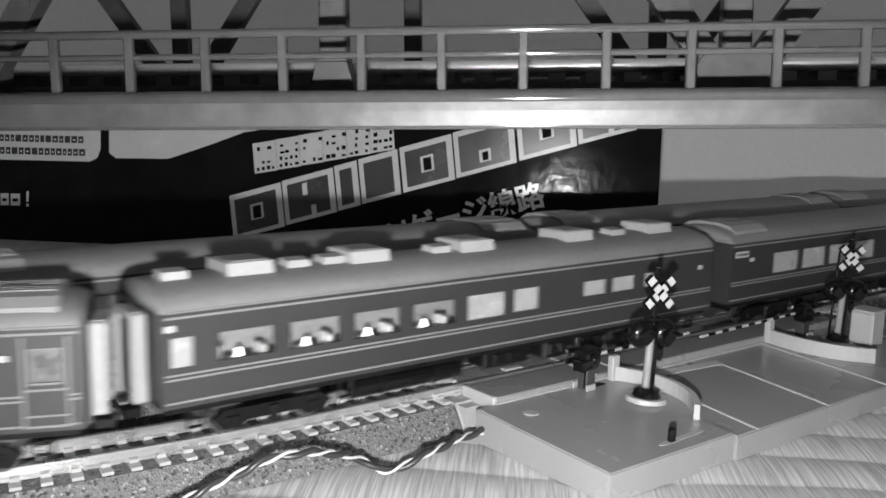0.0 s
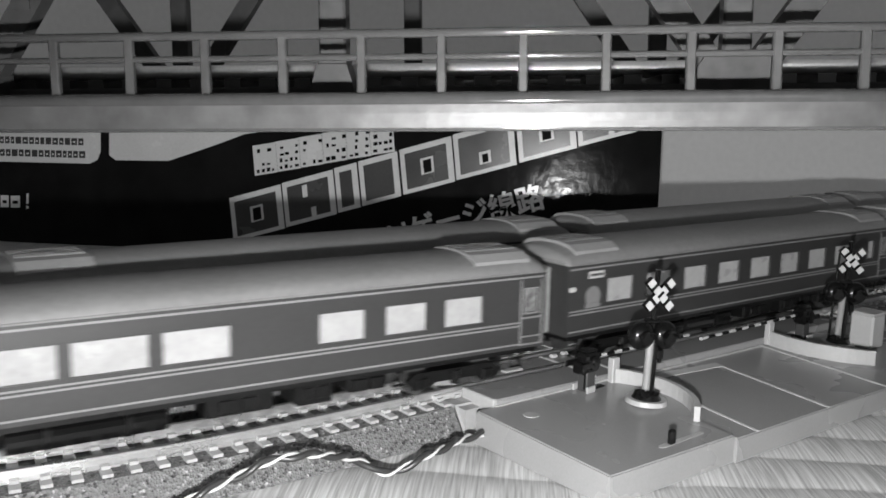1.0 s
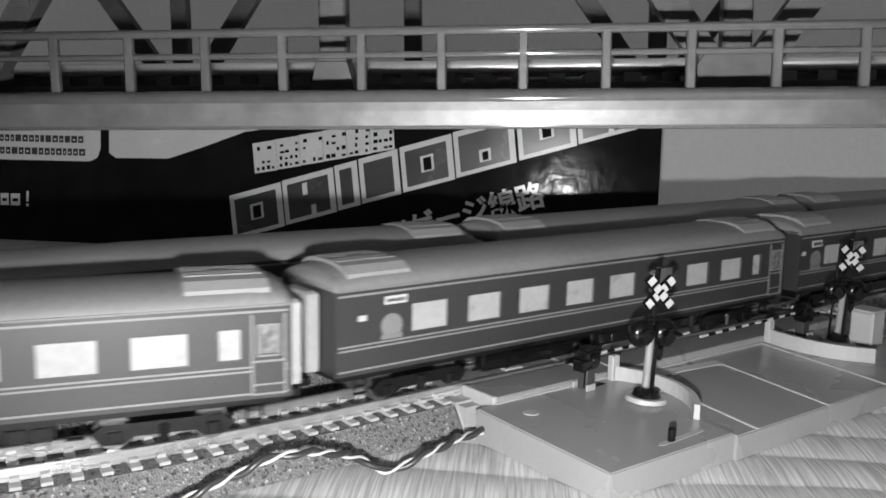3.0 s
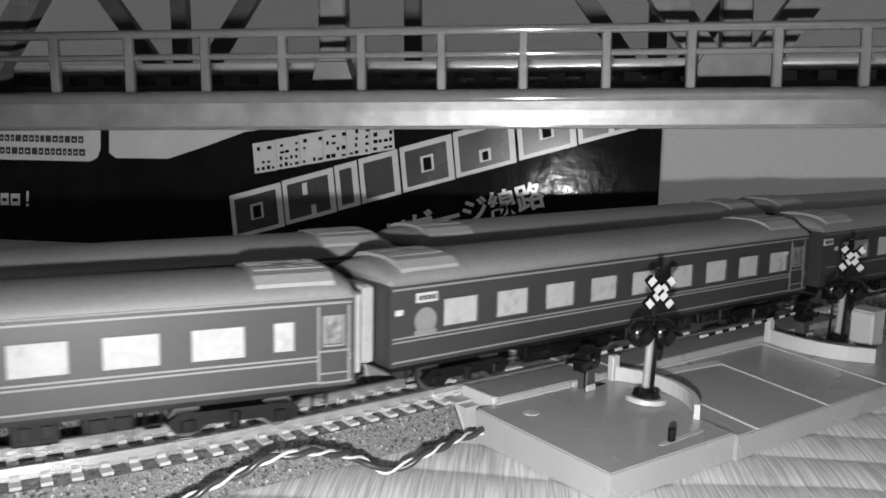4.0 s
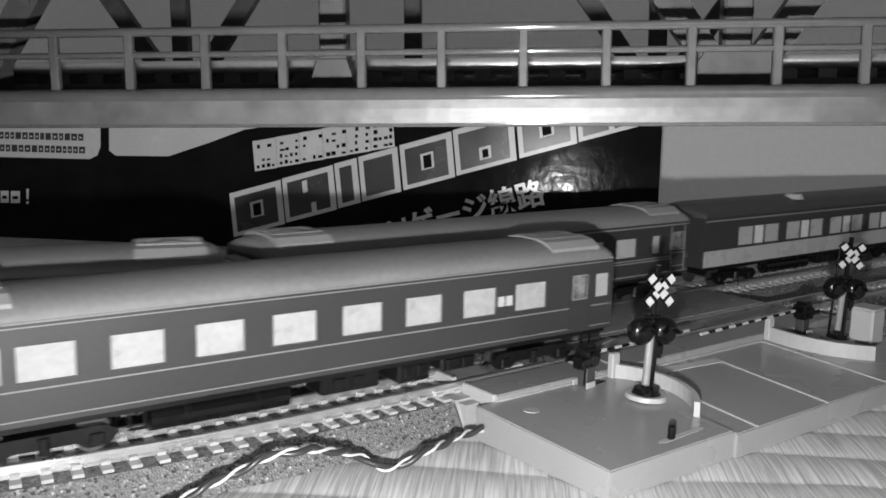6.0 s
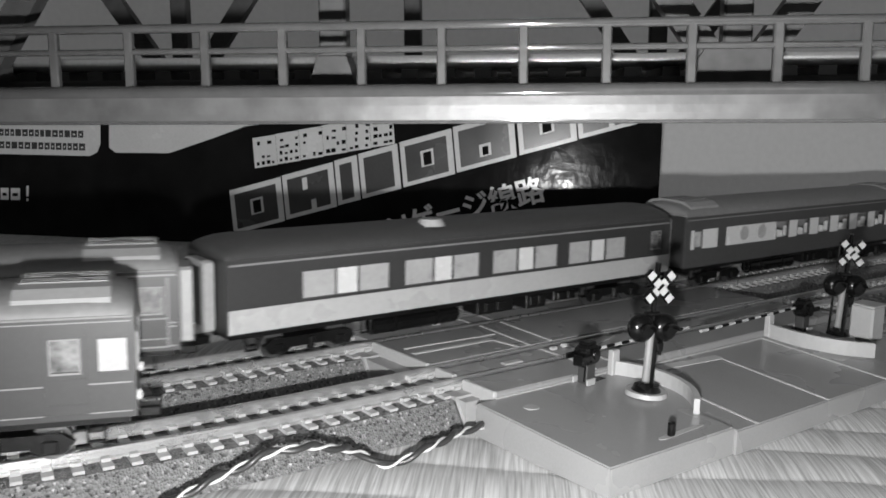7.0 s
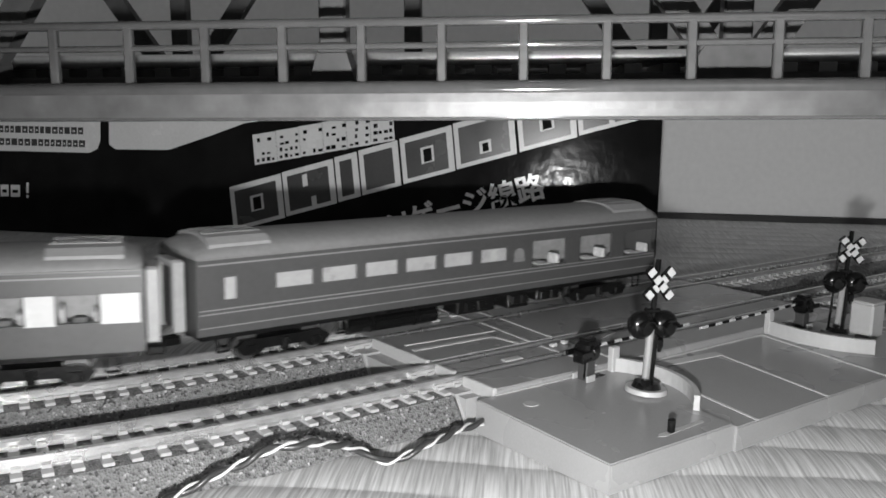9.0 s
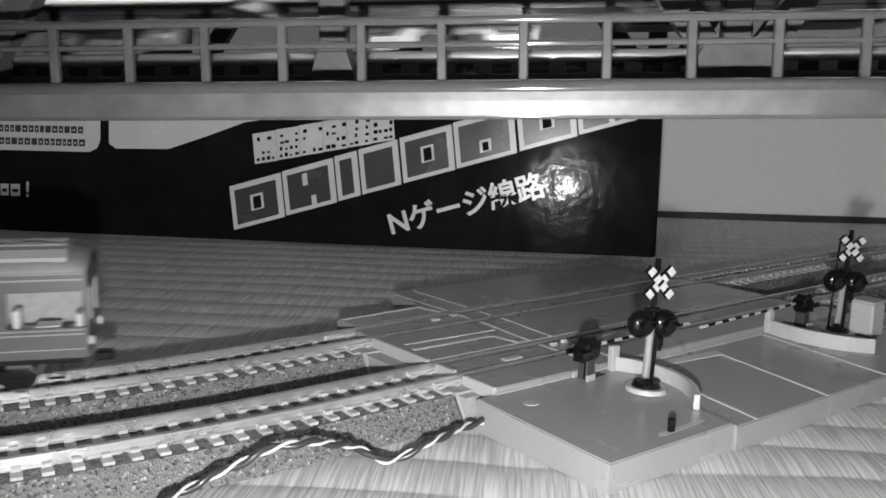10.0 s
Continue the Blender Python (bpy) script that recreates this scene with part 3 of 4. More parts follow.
def twisted_wire(pts):
    """Two wires twisted round each other along a line of control places."""
    w = empty("twisted_wire", "black and white twisted feeder wire on the mat", "wire")
    dense = []
    P = [Vector(p) for p in pts]
    for i in range(len(P) - 1):
        a, b, c, d = P[max(0, i - 1)], P[i], P[i + 1], P[min(len(P) - 1, i + 2)]
        for k in range(14):
            t = k / 14
            dense.append(0.5 * ((2 * b) + (c - a) * t + (2 * a - 5 * b + 4 * c - d) * t * t + (3 * b - a - 3 * c + d) * t ** 3))
    dense.append(P[-1])
    for phase, material, r, lab in ((0, WIRE_W, 0.25, "white strand"), (math.pi, WIRE_B, 0.56, "dark strand")):
        bm = bmesh.new()
        run, rings = 0.0, []
        for i, p in enumerate(dense):
            if i:
                run += (p - dense[i - 1]).length
            t = (dense[min(i + 1, len(dense) - 1)] - dense[max(i - 1, 0)]).normalized()
            side = t.cross(Vector((0, 0, 1))).normalized()
            up = side.cross(t)
            a = run * 0.78 + phase
            c = p + (side * math.cos(a) + up * math.sin(a)) * 0.38
            rings.append([bm.verts.new(c + (side * math.cos(q) + up * math.sin(q)) * r) for q in [k * math.pi / 4 for k in range(8)]])
        for p, q in zip(rings, rings[1:]):
            for j in range(8):
                bm.faces.new((p[j], p[(j + 1) % 8], q[(j + 1) % 8], q[j]))
        part("strand", bm, material, w, lab, smooth=True)
    return w


# ---- coaches ----
HALF, SIDE_LO, SIDE_HI = 9.7, 7.4, 22.6
ROOF_LINE = [(9.7, 22.6), (9.55, 23.3), (8.9, 24.3), (7.4, 25.3), (5.0, 26.1), (2.5, 26.5), (0, 26.6)]


def side_wall(length, y, holes):
    """A side with its window openings cut through; the inner edge is 0.7 behind."""
    bm = bmesh.new()
    xs = sorted({-length / 2, length / 2, *[v for h in holes for v in h[:2]]})
    zs = sorted({SIDE_LO, SIDE_HI, *[v for h in holes for v in h[2:4]]})
    inn = y - 0.7 * (1 if y > 0 else -1)

    def quad(*c):
        bm.faces.new([bm.verts.new(v) for v in c])

    for x0, x1 in zip(xs, xs[1:]):
        for z0, z1 in zip(zs, zs[1:]):
            mx, mz = (x0 + x1) / 2, (z0 + z1) / 2
            if any(h[0] < mx < h[1] and h[2] < mz < h[3] for h in holes):
                continue
            quad((x0, y, z0), (x1, y, z0), (x1, y, z1), (x0, y, z1))
            quad((x0, inn, z0), (x0, inn, z1), (x1, inn, z1), (x1, inn, z0))
    for a, b, z0, z1 in [h[:4] for h in holes] + [(-length / 2, length / 2, SIDE_LO, SIDE_HI)]:
        for c in (((a, z0), (b, z0)), ((b, z0), (b, z1)), ((b, z1), (a, z1)), ((a, z1), (a, z0))):
            (p, q), (r, s) = c
            quad((p, y, q), (r, y, s), (r, inn, s), (p, inn, q))
    bmesh.ops.remove_doubles(bm, verts=bm.verts, dist=0.001)
    return bm


def bogie(parent, x):
    b = part("bogie_frame", box(x - 9.5, x + 9.5, -6.8, 6.8, 3.2, 4.6, 0.3), UNDER, parent)
    for y in (-7.0, 7.0):
        pts = [(x - 11, 3.4), (x - 9.5, 1.6), (x - 6, 1.5), (x - 4.5, 2.6), (x + 4.5, 2.6), (x + 6, 1.5), (x + 9.5, 1.6), (x + 11, 3.4), (x + 9, 4.8), (x - 9, 4.8)]
        part("side_frame", prism(pts, y - 0.5, y + 0.5, "y"), UNDER, b)
        for dx in (-7.5, 7.5):
            part("axle_box", box(x + dx - 1.1, x + dx + 1.1, y - 0.9 if y < 0 else y - 0.2, y + 0.2 if y < 0 else y + 0.9, 1.8, 3.8, 0.2), UNDER, b)
        part("spring", rod((x, y * 1.06, 1.8), (x, y * 1.06, 4.4), 0.9, 10), UNDER, b)
    for dx in (-7.5, 7.5):
        bm = rod((x + dx, -5.0, 2.9), (x + dx, 5.0, 2.9), 0.5, 8)
        for y in (-4.4, 4.4):
            rod((x + dx, y - 0.6, 2.9), (x + dx, y + 0.6, 2.9), 2.9, 20, bm=bm)
        part("wheelset", bm, WHEEL, parent, "blackened metal wheels")


def coach(label, group, windows, body=None, roof=None, doors=(), signs=(), units="ends", stripes=((21.7, 0.35), (12.7, 0.3), (12.0, 0.3), (8.3, 0.3)),
          lower=None, lounge="", band=None, tanks=True, tail=False, crest=None, mark=None, stripe_gap=0.0):
    """One coach; x from its leading end, windows are (from, to, low, high, kind)."""
    body, roof = body or BODY, roof or ROOF
    h, half = 69.35, 67.4  # origin of the lengths, half of the body
    c = empty("railway_coach", label, "railway coach", group)
    holes = [(a - h, b - h, lo, hi) for a, b, lo, hi, k in windows]
    dh = [(a - h + 1.2, b - h - 1.2, 14.6, 19.4) for a, b, *_ in doors]
    for y in (-HALF, HALF):
        side = part("side_wall", side_wall(2 * half, y, holes + dh), body, c)
        sg = 1 if y > 0 else -1
        for (a, b, lo, hi), k in list(zip(holes, [w[4] for w in windows])) + [(d, "door") for d in dh]:
            if k == "clear" and y < 0:
                pass
            else:
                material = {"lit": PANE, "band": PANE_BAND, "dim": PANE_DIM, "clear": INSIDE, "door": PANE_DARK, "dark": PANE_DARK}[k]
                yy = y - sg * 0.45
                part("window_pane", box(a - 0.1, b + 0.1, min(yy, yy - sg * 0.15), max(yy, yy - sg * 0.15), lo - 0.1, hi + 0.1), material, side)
            fr = bmesh.new()
            for q in ((a - 0.25, b + 0.25, lo - 0.3, lo), (a - 0.25, b + 0.25, hi, hi + 0.2), (a - 0.25, a, lo, hi), (b, b + 0.25, lo, hi)):
                box(q[0], q[1], min(y, y + sg * 0.09), max(y, y + sg * 0.09), q[2], q[3], bm=fr)
            part("window_frame", fr, STRIPE if k == "door" else body, side)
        for z, w in stripes:
            cuts = [-half + 0.6 + (stripe_gap if z < 20 else 0)]
            for q in doors:
                if z < 20:
                    cuts += [q[0] - h, q[1] - h]
            cuts.append(half - 0.6)
            for x0, x1 in zip(cuts[::2], cuts[1::2]):
                if x1 - x0 > 0.3:
                    part("stripe", box(x0, x1, min(y, y + sg * 0.06), max(y, y + sg * 0.06), z - w / 2, z + w / 2), STRIPE, side, "thin pale line")
        for a, b, framed in doors:
            dm = bmesh.new()
            t = 0.14 if framed else 0.07
            for q in ((a - h, a - h + 0.35, 8.2, 21.2), (b - h - 0.35, b - h, 8.2, 21.2), (a - h, b - h, 13.4, 13.7), (a - h, b - h, 9.6, 9.85), (a - h, b - h, 8.0, 8.3)):
                box(q[0], q[1], min(y, y + sg * t), max(y, y + sg * t), q[2], q[3], bm=dm)
            part("door_trim", dm, STRIPE if framed else BODY_DARK, side, "pale door trim" if framed else "")
        for a, b, lo, hi in signs:
            sgn = part("sign_plate", box(a - h, b - h, min(y, y + sg * 0.2), max(y, y + sg * 0.2), lo, hi, 0.05), WHITE, side, "small white sign plate")
            if b - a > 3:
                for i in range(4):
                    x = a - h + 0.5 + i * (b - a - 0.8) / 4
                    part("sign_print", box(x, x + (b - a) / 6, min(y + sg * 0.2, y + sg * 0.26), max(y + sg * 0.2, y + sg * 0.26), lo + 0.45, hi - 0.45), ROOF_DARK, sgn)
        if crest:
            a, r, zc = crest
            bm = bmesh.new()
            bmesh.ops.create_cone(bm, cap_ends=True, segments=20, radius1=r, radius2=r, depth=0.16, matrix=pose(a - h, y, zc, 90, 0, 0))
            cr = part("crest", bm, ROOF, side, "faint round emblem")
            part("crest_bar", box(a - h - r, a - h + r, min(y, y + sg * 0.2), max(y, y + sg * 0.2), zc - r, zc - r + 0.8, 0.05), ROOF, cr)
        if mark:
            for i in range(2):
                part("side_mark", box(mark - h + i * 2.0, mark - h + 1.6 + i * 2.0, min(y, y + sg * 0.12), max(y, y + sg * 0.12), 15.2, 17.2, 0.05), WHITE, side, "white painted mark")
        if lower:
            part("lower_panel", box(-half + 0.3, half - 0.3, min(y, y + sg * 0.12), max(y, y + sg * 0.12), SIDE_LO + 0.2, 12.5), lower, side, "pale lower side panel")
        if band:
            for a, b, lo, hi in band:
                part("band_panel", box(a - h, b - h, min(y, y + sg * 0.12), max(y, y + sg * 0.12), lo, hi), PANE_BAND, side, "bright pale band")
    # roof with sloped ends
    prof = [(-a, z) for a, z in ROOF_LINE] + [(a, z) for a, z in ROOF_LINE[-2::-1]]
    bm = bmesh.new()
    rings = []
    for x, k in ((-half, 0.3), (-half + 1.2, 0.62), (-half + 3.5, 0.9), (-half + 6.5, 1.0), (half - 6.5, 1.0), (half - 3.5, 0.9), (half - 1.2, 0.62), (half, 0.3)):
        if units == "cooler":
            k = 0.7 + 0.3 * k
        rings.append([bm.verts.new((x, yy * (0.985 if k < 0.4 else 1), 22.6 + (zz - 22.6) * (0.45 + 0.55 * k))) for yy, zz in prof])
    for p, q in zip(rings, rings[1:]):
        for j in range(len(prof) - 1):
            bm.faces.new((p[j], p[j + 1], q[j + 1], q[j]))
    for r in (rings[0], rings[-1]):
        bm.faces.new(r)
    part("roof", bm, roof, c, smooth=True)
    part("gutter", box(-half + 0.4, half - 0.4, -HALF - 0.25, -HALF + 0.05, 22.45, 22.8, 0.08), roof, c)
    part("gutter", box(-half + 0.4, half - 0.4, HALF - 0.05, HALF + 0.25, 22.45, 22.8, 0.08), roof, c)
    # end walls, gangways
    for e, sg in ((-half, -1), (half, 1)):
        part("end_wall", box(min(e, e - sg * 0.8), max(e, e - sg * 0.8), -HALF + 0.7, HALF - 0.7, SIDE_LO, 23.4), BODY_DARK if not (tail and sg > 0) else body, c)
        if tail and sg > 0:
            part("end_window", box(e, e + 0.3, -6.5, -2.5, 13.5, 19.5, 0.1), PANE_DIM, c)
            part("end_window", box(e, e + 0.3, 2.5, 6.5, 13.5, 19.5, 0.1), PANE_DIM, c)
            for yy in (-7.5, 7.5):
                part("tail_lamp", rod((e, yy, 10), (e + 0.7, yy, 10), 0.8, 12), SEAT, c)
        else:
            g = part("gangway", box(min(e, e + sg * 2.0), max(e, e + sg * 2.0), -3.6, 3.6, 8.0, 21.6, 0.2), BODY_DARK, c, "dark folded gangway")
            for yy in (-3.9, 3.9):
                part("gangway_plate", box(min(e + sg * 0.3, e + sg * 2.7), max(e + sg * 0.3, e + sg * 2.7), yy - 0.9, yy + 0.9, 7.6, 21.8, 0.25), BELLOWS, g, "pale gangway plate")
            part("gangway_plate", box(min(e + sg * 0.3, e + sg * 2.7), max(e + sg * 0.3, e + sg * 2.7), -3.9, 3.9, 20.6, 22.0, 0.25), BELLOWS, g)
        part("coupler", box(min(e, e + sg * 3.4), max(e, e + sg * 3.4), -1.4, 1.4, 4.2, 6.0, 0.3), UNDER, c)
    # roof equipment
    if units in ("ends", "front"):
        for e, sg in ((-half, 1), (half, -1)):
            if units == "front" and sg < 0:
                continue
            a, b = sorted((e + sg * 3.2, e + sg * 16.5))
            u = part("roof_unit", prism([(-9.0, 23.3), (9.0, 23.3), (8.2, 25.2), (6.2, 26.4), (3.0, 26.85), (-3.0, 26.85), (-6.2, 26.4), (-8.2, 25.2)], a, b), ROOF_UNIT, c, "pale roof cooler")
            for k in range(3):
                part("unit_rib", box(a + 0.6, b - 0.6, -3.9 + k * 1.3, -3.5 + k * 1.3, 26.5, 26.95), ROOF, u)
                part("unit_rib", box(a + 0.6, b - 0.6, 3.5 - k * 1.3, 3.9 - k * 1.3, 26.5, 26.95), ROOF, u)
            part("unit_hatch", box((a + b) / 2 - 2, (a + b) / 2 + 2, -1.2, 1.2, 26.65, 26.95, 0.1), ROOF_UNIT, u)
    elif units == "cooler":
        for x in (19.5, 43, 68, 96.5, 123):
            u = part("roof_cooler", prism([(-4.6, 25.6), (4.6, 25.6), (4.0, 28.3), (-4.0, 28.3)], x - h - 4.1, x - h + 4.1), UNIT_WHITE, c, "pale boxy roof cooler")
            part("cooler_lid", box(x - h - 3.3, x - h + 3.3, -3.2, 3.2, 28.25, 28.5, 0.1), ROOF_UNIT, u)
        for x in (7, 29, 36, 60, 110):
            part("roof_vent", prism([(-3.4, 25.8), (0.5, 26.3), (0.2, 27.8), (-3.0, 27.6)], x - h - 2.2, x - h + 2.2), UNIT_WHITE, c, "small pale roof vent")
    elif units == "one":
        part("roof_vent", rod((-14.0, -4.6, 25.6), (-14.0, -4.6, 27.2), 3.4, 20, 2.6), UNIT_WHITE, c, "pale round roof vent")
    # underframe
    part("underfloor", box(-half + 1, half - 1, -8.6, 8.6, 6.2, 7.6), UNDER, c)
    for x in (-47.5, 47.5):
        bogie(c, x)
    if tanks:
        part("air_tank", rod((-32, -6.6, 4.2), (-8, -6.6, 4.2), 2.0, 14), BLACK, c, "black cylinder tank")
        part("equipment_box", box(-2, 10, -8.0, -2.0, 3.0, 6.3, 0.3), UNDER, c)
        part("equipment_box", box(14, 21, -8.2, 0.0, 2.6, 6.3, 0.3), UNDER, c)
        part("equipment_box", box(24, 32, -7.8, 4.0, 3.4, 6.3, 0.3), UNDER, c)
        part("equipment_box", box(-30, 26, 2.0, 8.0, 3.4, 6.3, 0.3), UNDER, c)
        for y in (-8.3, 8.3):
            pipe = rod((-half + 4, y, 6.6), (half - 4, y, 6.6), 0.3, 8)
            part("brake_pipe", pipe, UNDER, c)
            for x in (-61.5, -34.0, 34.5, 61.5):
                step = part("step", box(x - 1.4, x + 1.4, min(y, y * 0.93), max(y, y * 0.93), 3.2, 3.6, 0.1), UNDER, c)
                for dx in (-1.2, 1.2):
                    part("step_hanger", rod((x + dx, y * 0.97, 3.4), (x + dx, y * 0.97, 7.0), 0.22, 6), UNDER, step)
        for x in (-26, -14):
            part("tank_strap", rod((x - 0.4, -6.6, 4.2), (x + 0.4, -6.6, 4.2), 2.15, 14), UNDER, c)
        for x, w in ((0.4, 2.6), (4.2, 2.6), (15.2, 2.0), (18.2, 2.0), (25.0, 2.8), (28.6, 2.8)):
            part("box_lid", box(x, x + w, -8.45, -7.7, 3.6, 5.8, 0.15), UNDER, c)
    if lounge:
        part("cabin_floor", box(-half + 1, half - 1, -8.9, 8.9, 9.8, 10.2), SEAT, c)
        part("cabin_partition", box(-half + 1, half - 1, 2.2, 2.6, 10.2, 22.0), INSIDE, c, "lit cabin wall")
        part("cabin_light", box(-half + 3, half - 3, -4.0, -3.0, 21.6, 22.0), GLOW, c, "glowing ceiling light strip")
        for a, b, lo, hi, k in windows:
            if k == "clear":
                m = (a + b) / 2 - h
                table = part("table", box(m - 0.16 * (b - a), m + 0.16 * (b - a), -8.2, -4.2, 12.6, 13.0, 0.1), SEAT, c)
                part("table_leg", rod((m, -6.2, 10.2), (m, -6.2, 12.6), 0.4, 8), SEAT, table)
                if lounge == "lamps":
                    part("table_lamp", rod((m, -6.2, 13.0), (m, -6.2, 14.6), 0.75, 12, 0.4), GLOW, table, "small glowing table lamp")
                for side in (-1, 1):
                    xs = sorted((m + side * 0.2 * (b - a), m + side * 0.42 * (b - a)))
                    seat = part("seat", box(xs[0], xs[1], -8.2, -4.0, 10.2, 12.3, 0.4), SEAT, c)
                    xb = sorted((m + side * 0.36 * (b - a), m + side * 0.45 * (b - a)))
                    part("seat_back", box(xb[0], xb[1], -8.0, -4.2, 12.0, 15.4 - 0.4 * side, 0.4), SEAT, seat)
    return c


NEAR, FAR = "coaches of the near train", "coaches of the far train"


def sleeper_windows(first=13.7, count=8, narrow=120.5):
    w = [(first + i * 13.12, first + i * 13.12 + 8.3, 13.7, 18.9, "lit") for i in range(count)]
    if narrow > 0:
        w.append((narrow, narrow + 3.4, 14.0, 19.0, "lit"))
    return w


def near_train():
    blue = "dark blue sleeping coach with lit windows and grey roof"
    std = dict(doors=((128.5, 134.8, True),), signs=((7.6, 12.4, 18.9, 20.7), (3.0, 4.7, 17.0, 18.0), (125.2, 126.8, 17.9, 18.8)), crest=(9.8, 2.5, 15.4))
    cars = [coach(blue, NEAR, sleeper_windows(), **std)]
    dining = [(3.6, 7.1, 13.8, 18.6, "dim")] + [(11.3 + i * 12.5, 21.0 + i * 12.5, 14.0, 18.6, "clear") for i in range(4)] + [(61.5, 70.9, 14.0, 18.8, "dim"), (73.2, 80.0, 14.2, 18.8, "lit"), (92.8, 99.7, 15.2, 18.4, "lit"), (101.7, 108.9, 15.2, 18.4, "lit"), (112.2, 115.6, 15.2, 18.4, "lit")]
    cars.append(coach("dark blue dining coach with table lamps and roof coolers", NEAR, dining, units="cooler", lounge="lamps", signs=((2.6, 4.2, 19.6, 20.6), (131, 132.5, 17.5, 18.5))))
    saloon = [(20.2, 31.8, 13.6, 18.9, "lit"), (33.7, 44.9, 13.6, 18.9, "dim"), (46.9, 58.2, 13.6, 18.9, "dim"), (60.4, 71.3, 13.6, 18.9, "lit"), (87.1, 95.9, 13.7, 19.0, "lit"), (100.2, 108.7, 13.7, 19.0, "lit"), (112.8, 121.4, 13.7, 19.0, "lit")]
    cars.append(coach("dark blue lounge coach with wide and square lit windows", NEAR, saloon, doors=((130.4, 136.0, True),), signs=((3.7, 8.9, 18.9, 20.4), (9.7, 11.5, 17.6, 18.5))))
    for first in (13.9, 20.3, 18.0):
        d = min(2.8, first - 17.0)
        cars.append(coach(blue, NEAR, sleeper_windows(first, narrow=123.4 if first < 15 else first + 104.9), doors=((130.2, 135.8, True),), signs=((11.0 + d, 15.8 + d, 19.4, 20.9), (5.5 + d, 7.2 + d, 17.0, 18.0)), crest=(12.6 + d, 2.3, 15.4)))
    cars.append(coach(blue, NEAR, sleeper_windows(14.0, 9, 0), **std))
    last = [(12.2, 16.3, 13.8, 19.2, "lit")] + [(18.3 + i * 13.1, 26.4 + i * 13.1, 13.8, 19.2, "lit") for i in range(8)] + [(131.6, 135.6, 14.4, 19.4, "lit")]
    last[7] = (96.8, 104.8, 13.8, 19.2, "dim")
    last[8] = (109.6, 117.8, 13.8, 19.2, "dim")
    cars.append(coach("dark blue end coach with lit windows and flat tail", NEAR, last, doors=((124.0, 130.2, False),), signs=((2.4, 6.9, 18.9, 20.7), (8.1, 9.5, 17.2, 18.2)), tail=True, mark=105.2, stripe_gap=2.0, stripes=((21.9, 0.16), (12.7, 0.22), (8.3, 0.16))))
    return cars


def far_train():
    blue = "dark blue sleeping coach with lit windows and grey roof"
    cars = []
    for k in range(8):
        cars.append(coach(blue, FAR, sleeper_windows(), doors=((128.5, 134.8, True),), signs=((7.6, 12.4, 18.9, 20.7),)))
    pale = []
    for x in (18.8, 44.7, 70.6, 96.4):
        pale += [(x, x + 8.0, 13.2, 18.9, "lit"), (x + 8.2, x + 13.6, 13.2, 18.9, "band"), (x + 13.8, x + 21.7, 13.2, 18.9, "lit")]
    cars.append(coach("dark and pale two-tone lounge coach with wide windows", FAR, pale, body=BODY_DEEP, roof=ROOF_DARK, lower=WHITE_SIDE, units="one", stripes=((21.5, 0.4),), doors=((127.6, 133.6, False),)))
    gaps = (47.7, 59.8, 72.4, 84.9, 97.3, 109.4, 122.0)
    bandw = [(6.1, 9.6, 13.4, 18.0, "dim")] + [(x, x + 6.9, 13.2, 18.3, "clear") for x in gaps]
    bandp = [(4.4, 5.9, 12.8, 18.5), (9.8, 17.0, 12.8, 18.5), (21.4, 47.4, 12.8, 18.5)] + [(x + 7.3, y - 0.3, 12.9, 18.4) for x, y in zip(gaps, gaps[1:])] + [(129.3, 136.0, 12.9, 18.4)]
    c = coach("blue lounge coach with bright band and two round windows", FAR, bandw, body=BODY_FAR, stripes=((21.5, 0.3),), band=bandp, lounge="seats")
    for x in (30.2, 39.4):
        part("round_window", rod((x - 69.35, -HALF - 0.35, 16.0), (x - 69.35, -HALF, 16.0), 2.2, 24), SLEEPER, c, "round porthole window")
    cars.append(c)
    obs = [(7.7, 10.3, 14.3, 18.8, "lit")] + [(18.9 + i * 10.75, 27.4 + i * 10.75, 15.4, 18.6, "lit") for i in range(6)] + [(89.6, 101.6, 12.9, 19.4, "clear"), (106.5, 118.8, 12.9, 19.4, "clear"), (123.6, 136.4, 12.9, 19.4, "clear")]
    obs[6] = (73.0, 81.2, 15.4, 18.6, "dim")
    cars.append(coach("blue observation coach with lounge windows and rounded tail", FAR, obs, body=BODY_FAR, lounge="seats", tail=True, crest=(85.2, 1.7, 16.4), units="ends", stripes=((21.5, 0.3), (12.5, 0.25), (11.7, 0.25), (9.0, 0.2))))
    return cars


# ---- bridge over the scene, close to the lens ----
BAZ = 0.81759
BU = Vector((math.sin(BAZ), -math.cos(BAZ), 0))
BN = Vector((math.cos(BAZ), math.sin(BAZ), 0))
BRIDGE_AT = Vector(EYE) + BN * 94.0
BRIDGE_POSE = Matrix.Translation(BRIDGE_AT * 0.001) @ pose(0, 0, 0, 0, 0, math.degrees(math.atan2(BU.y, BU.x))) @ pose(0, 0, 0, 0, -1.43, 0)


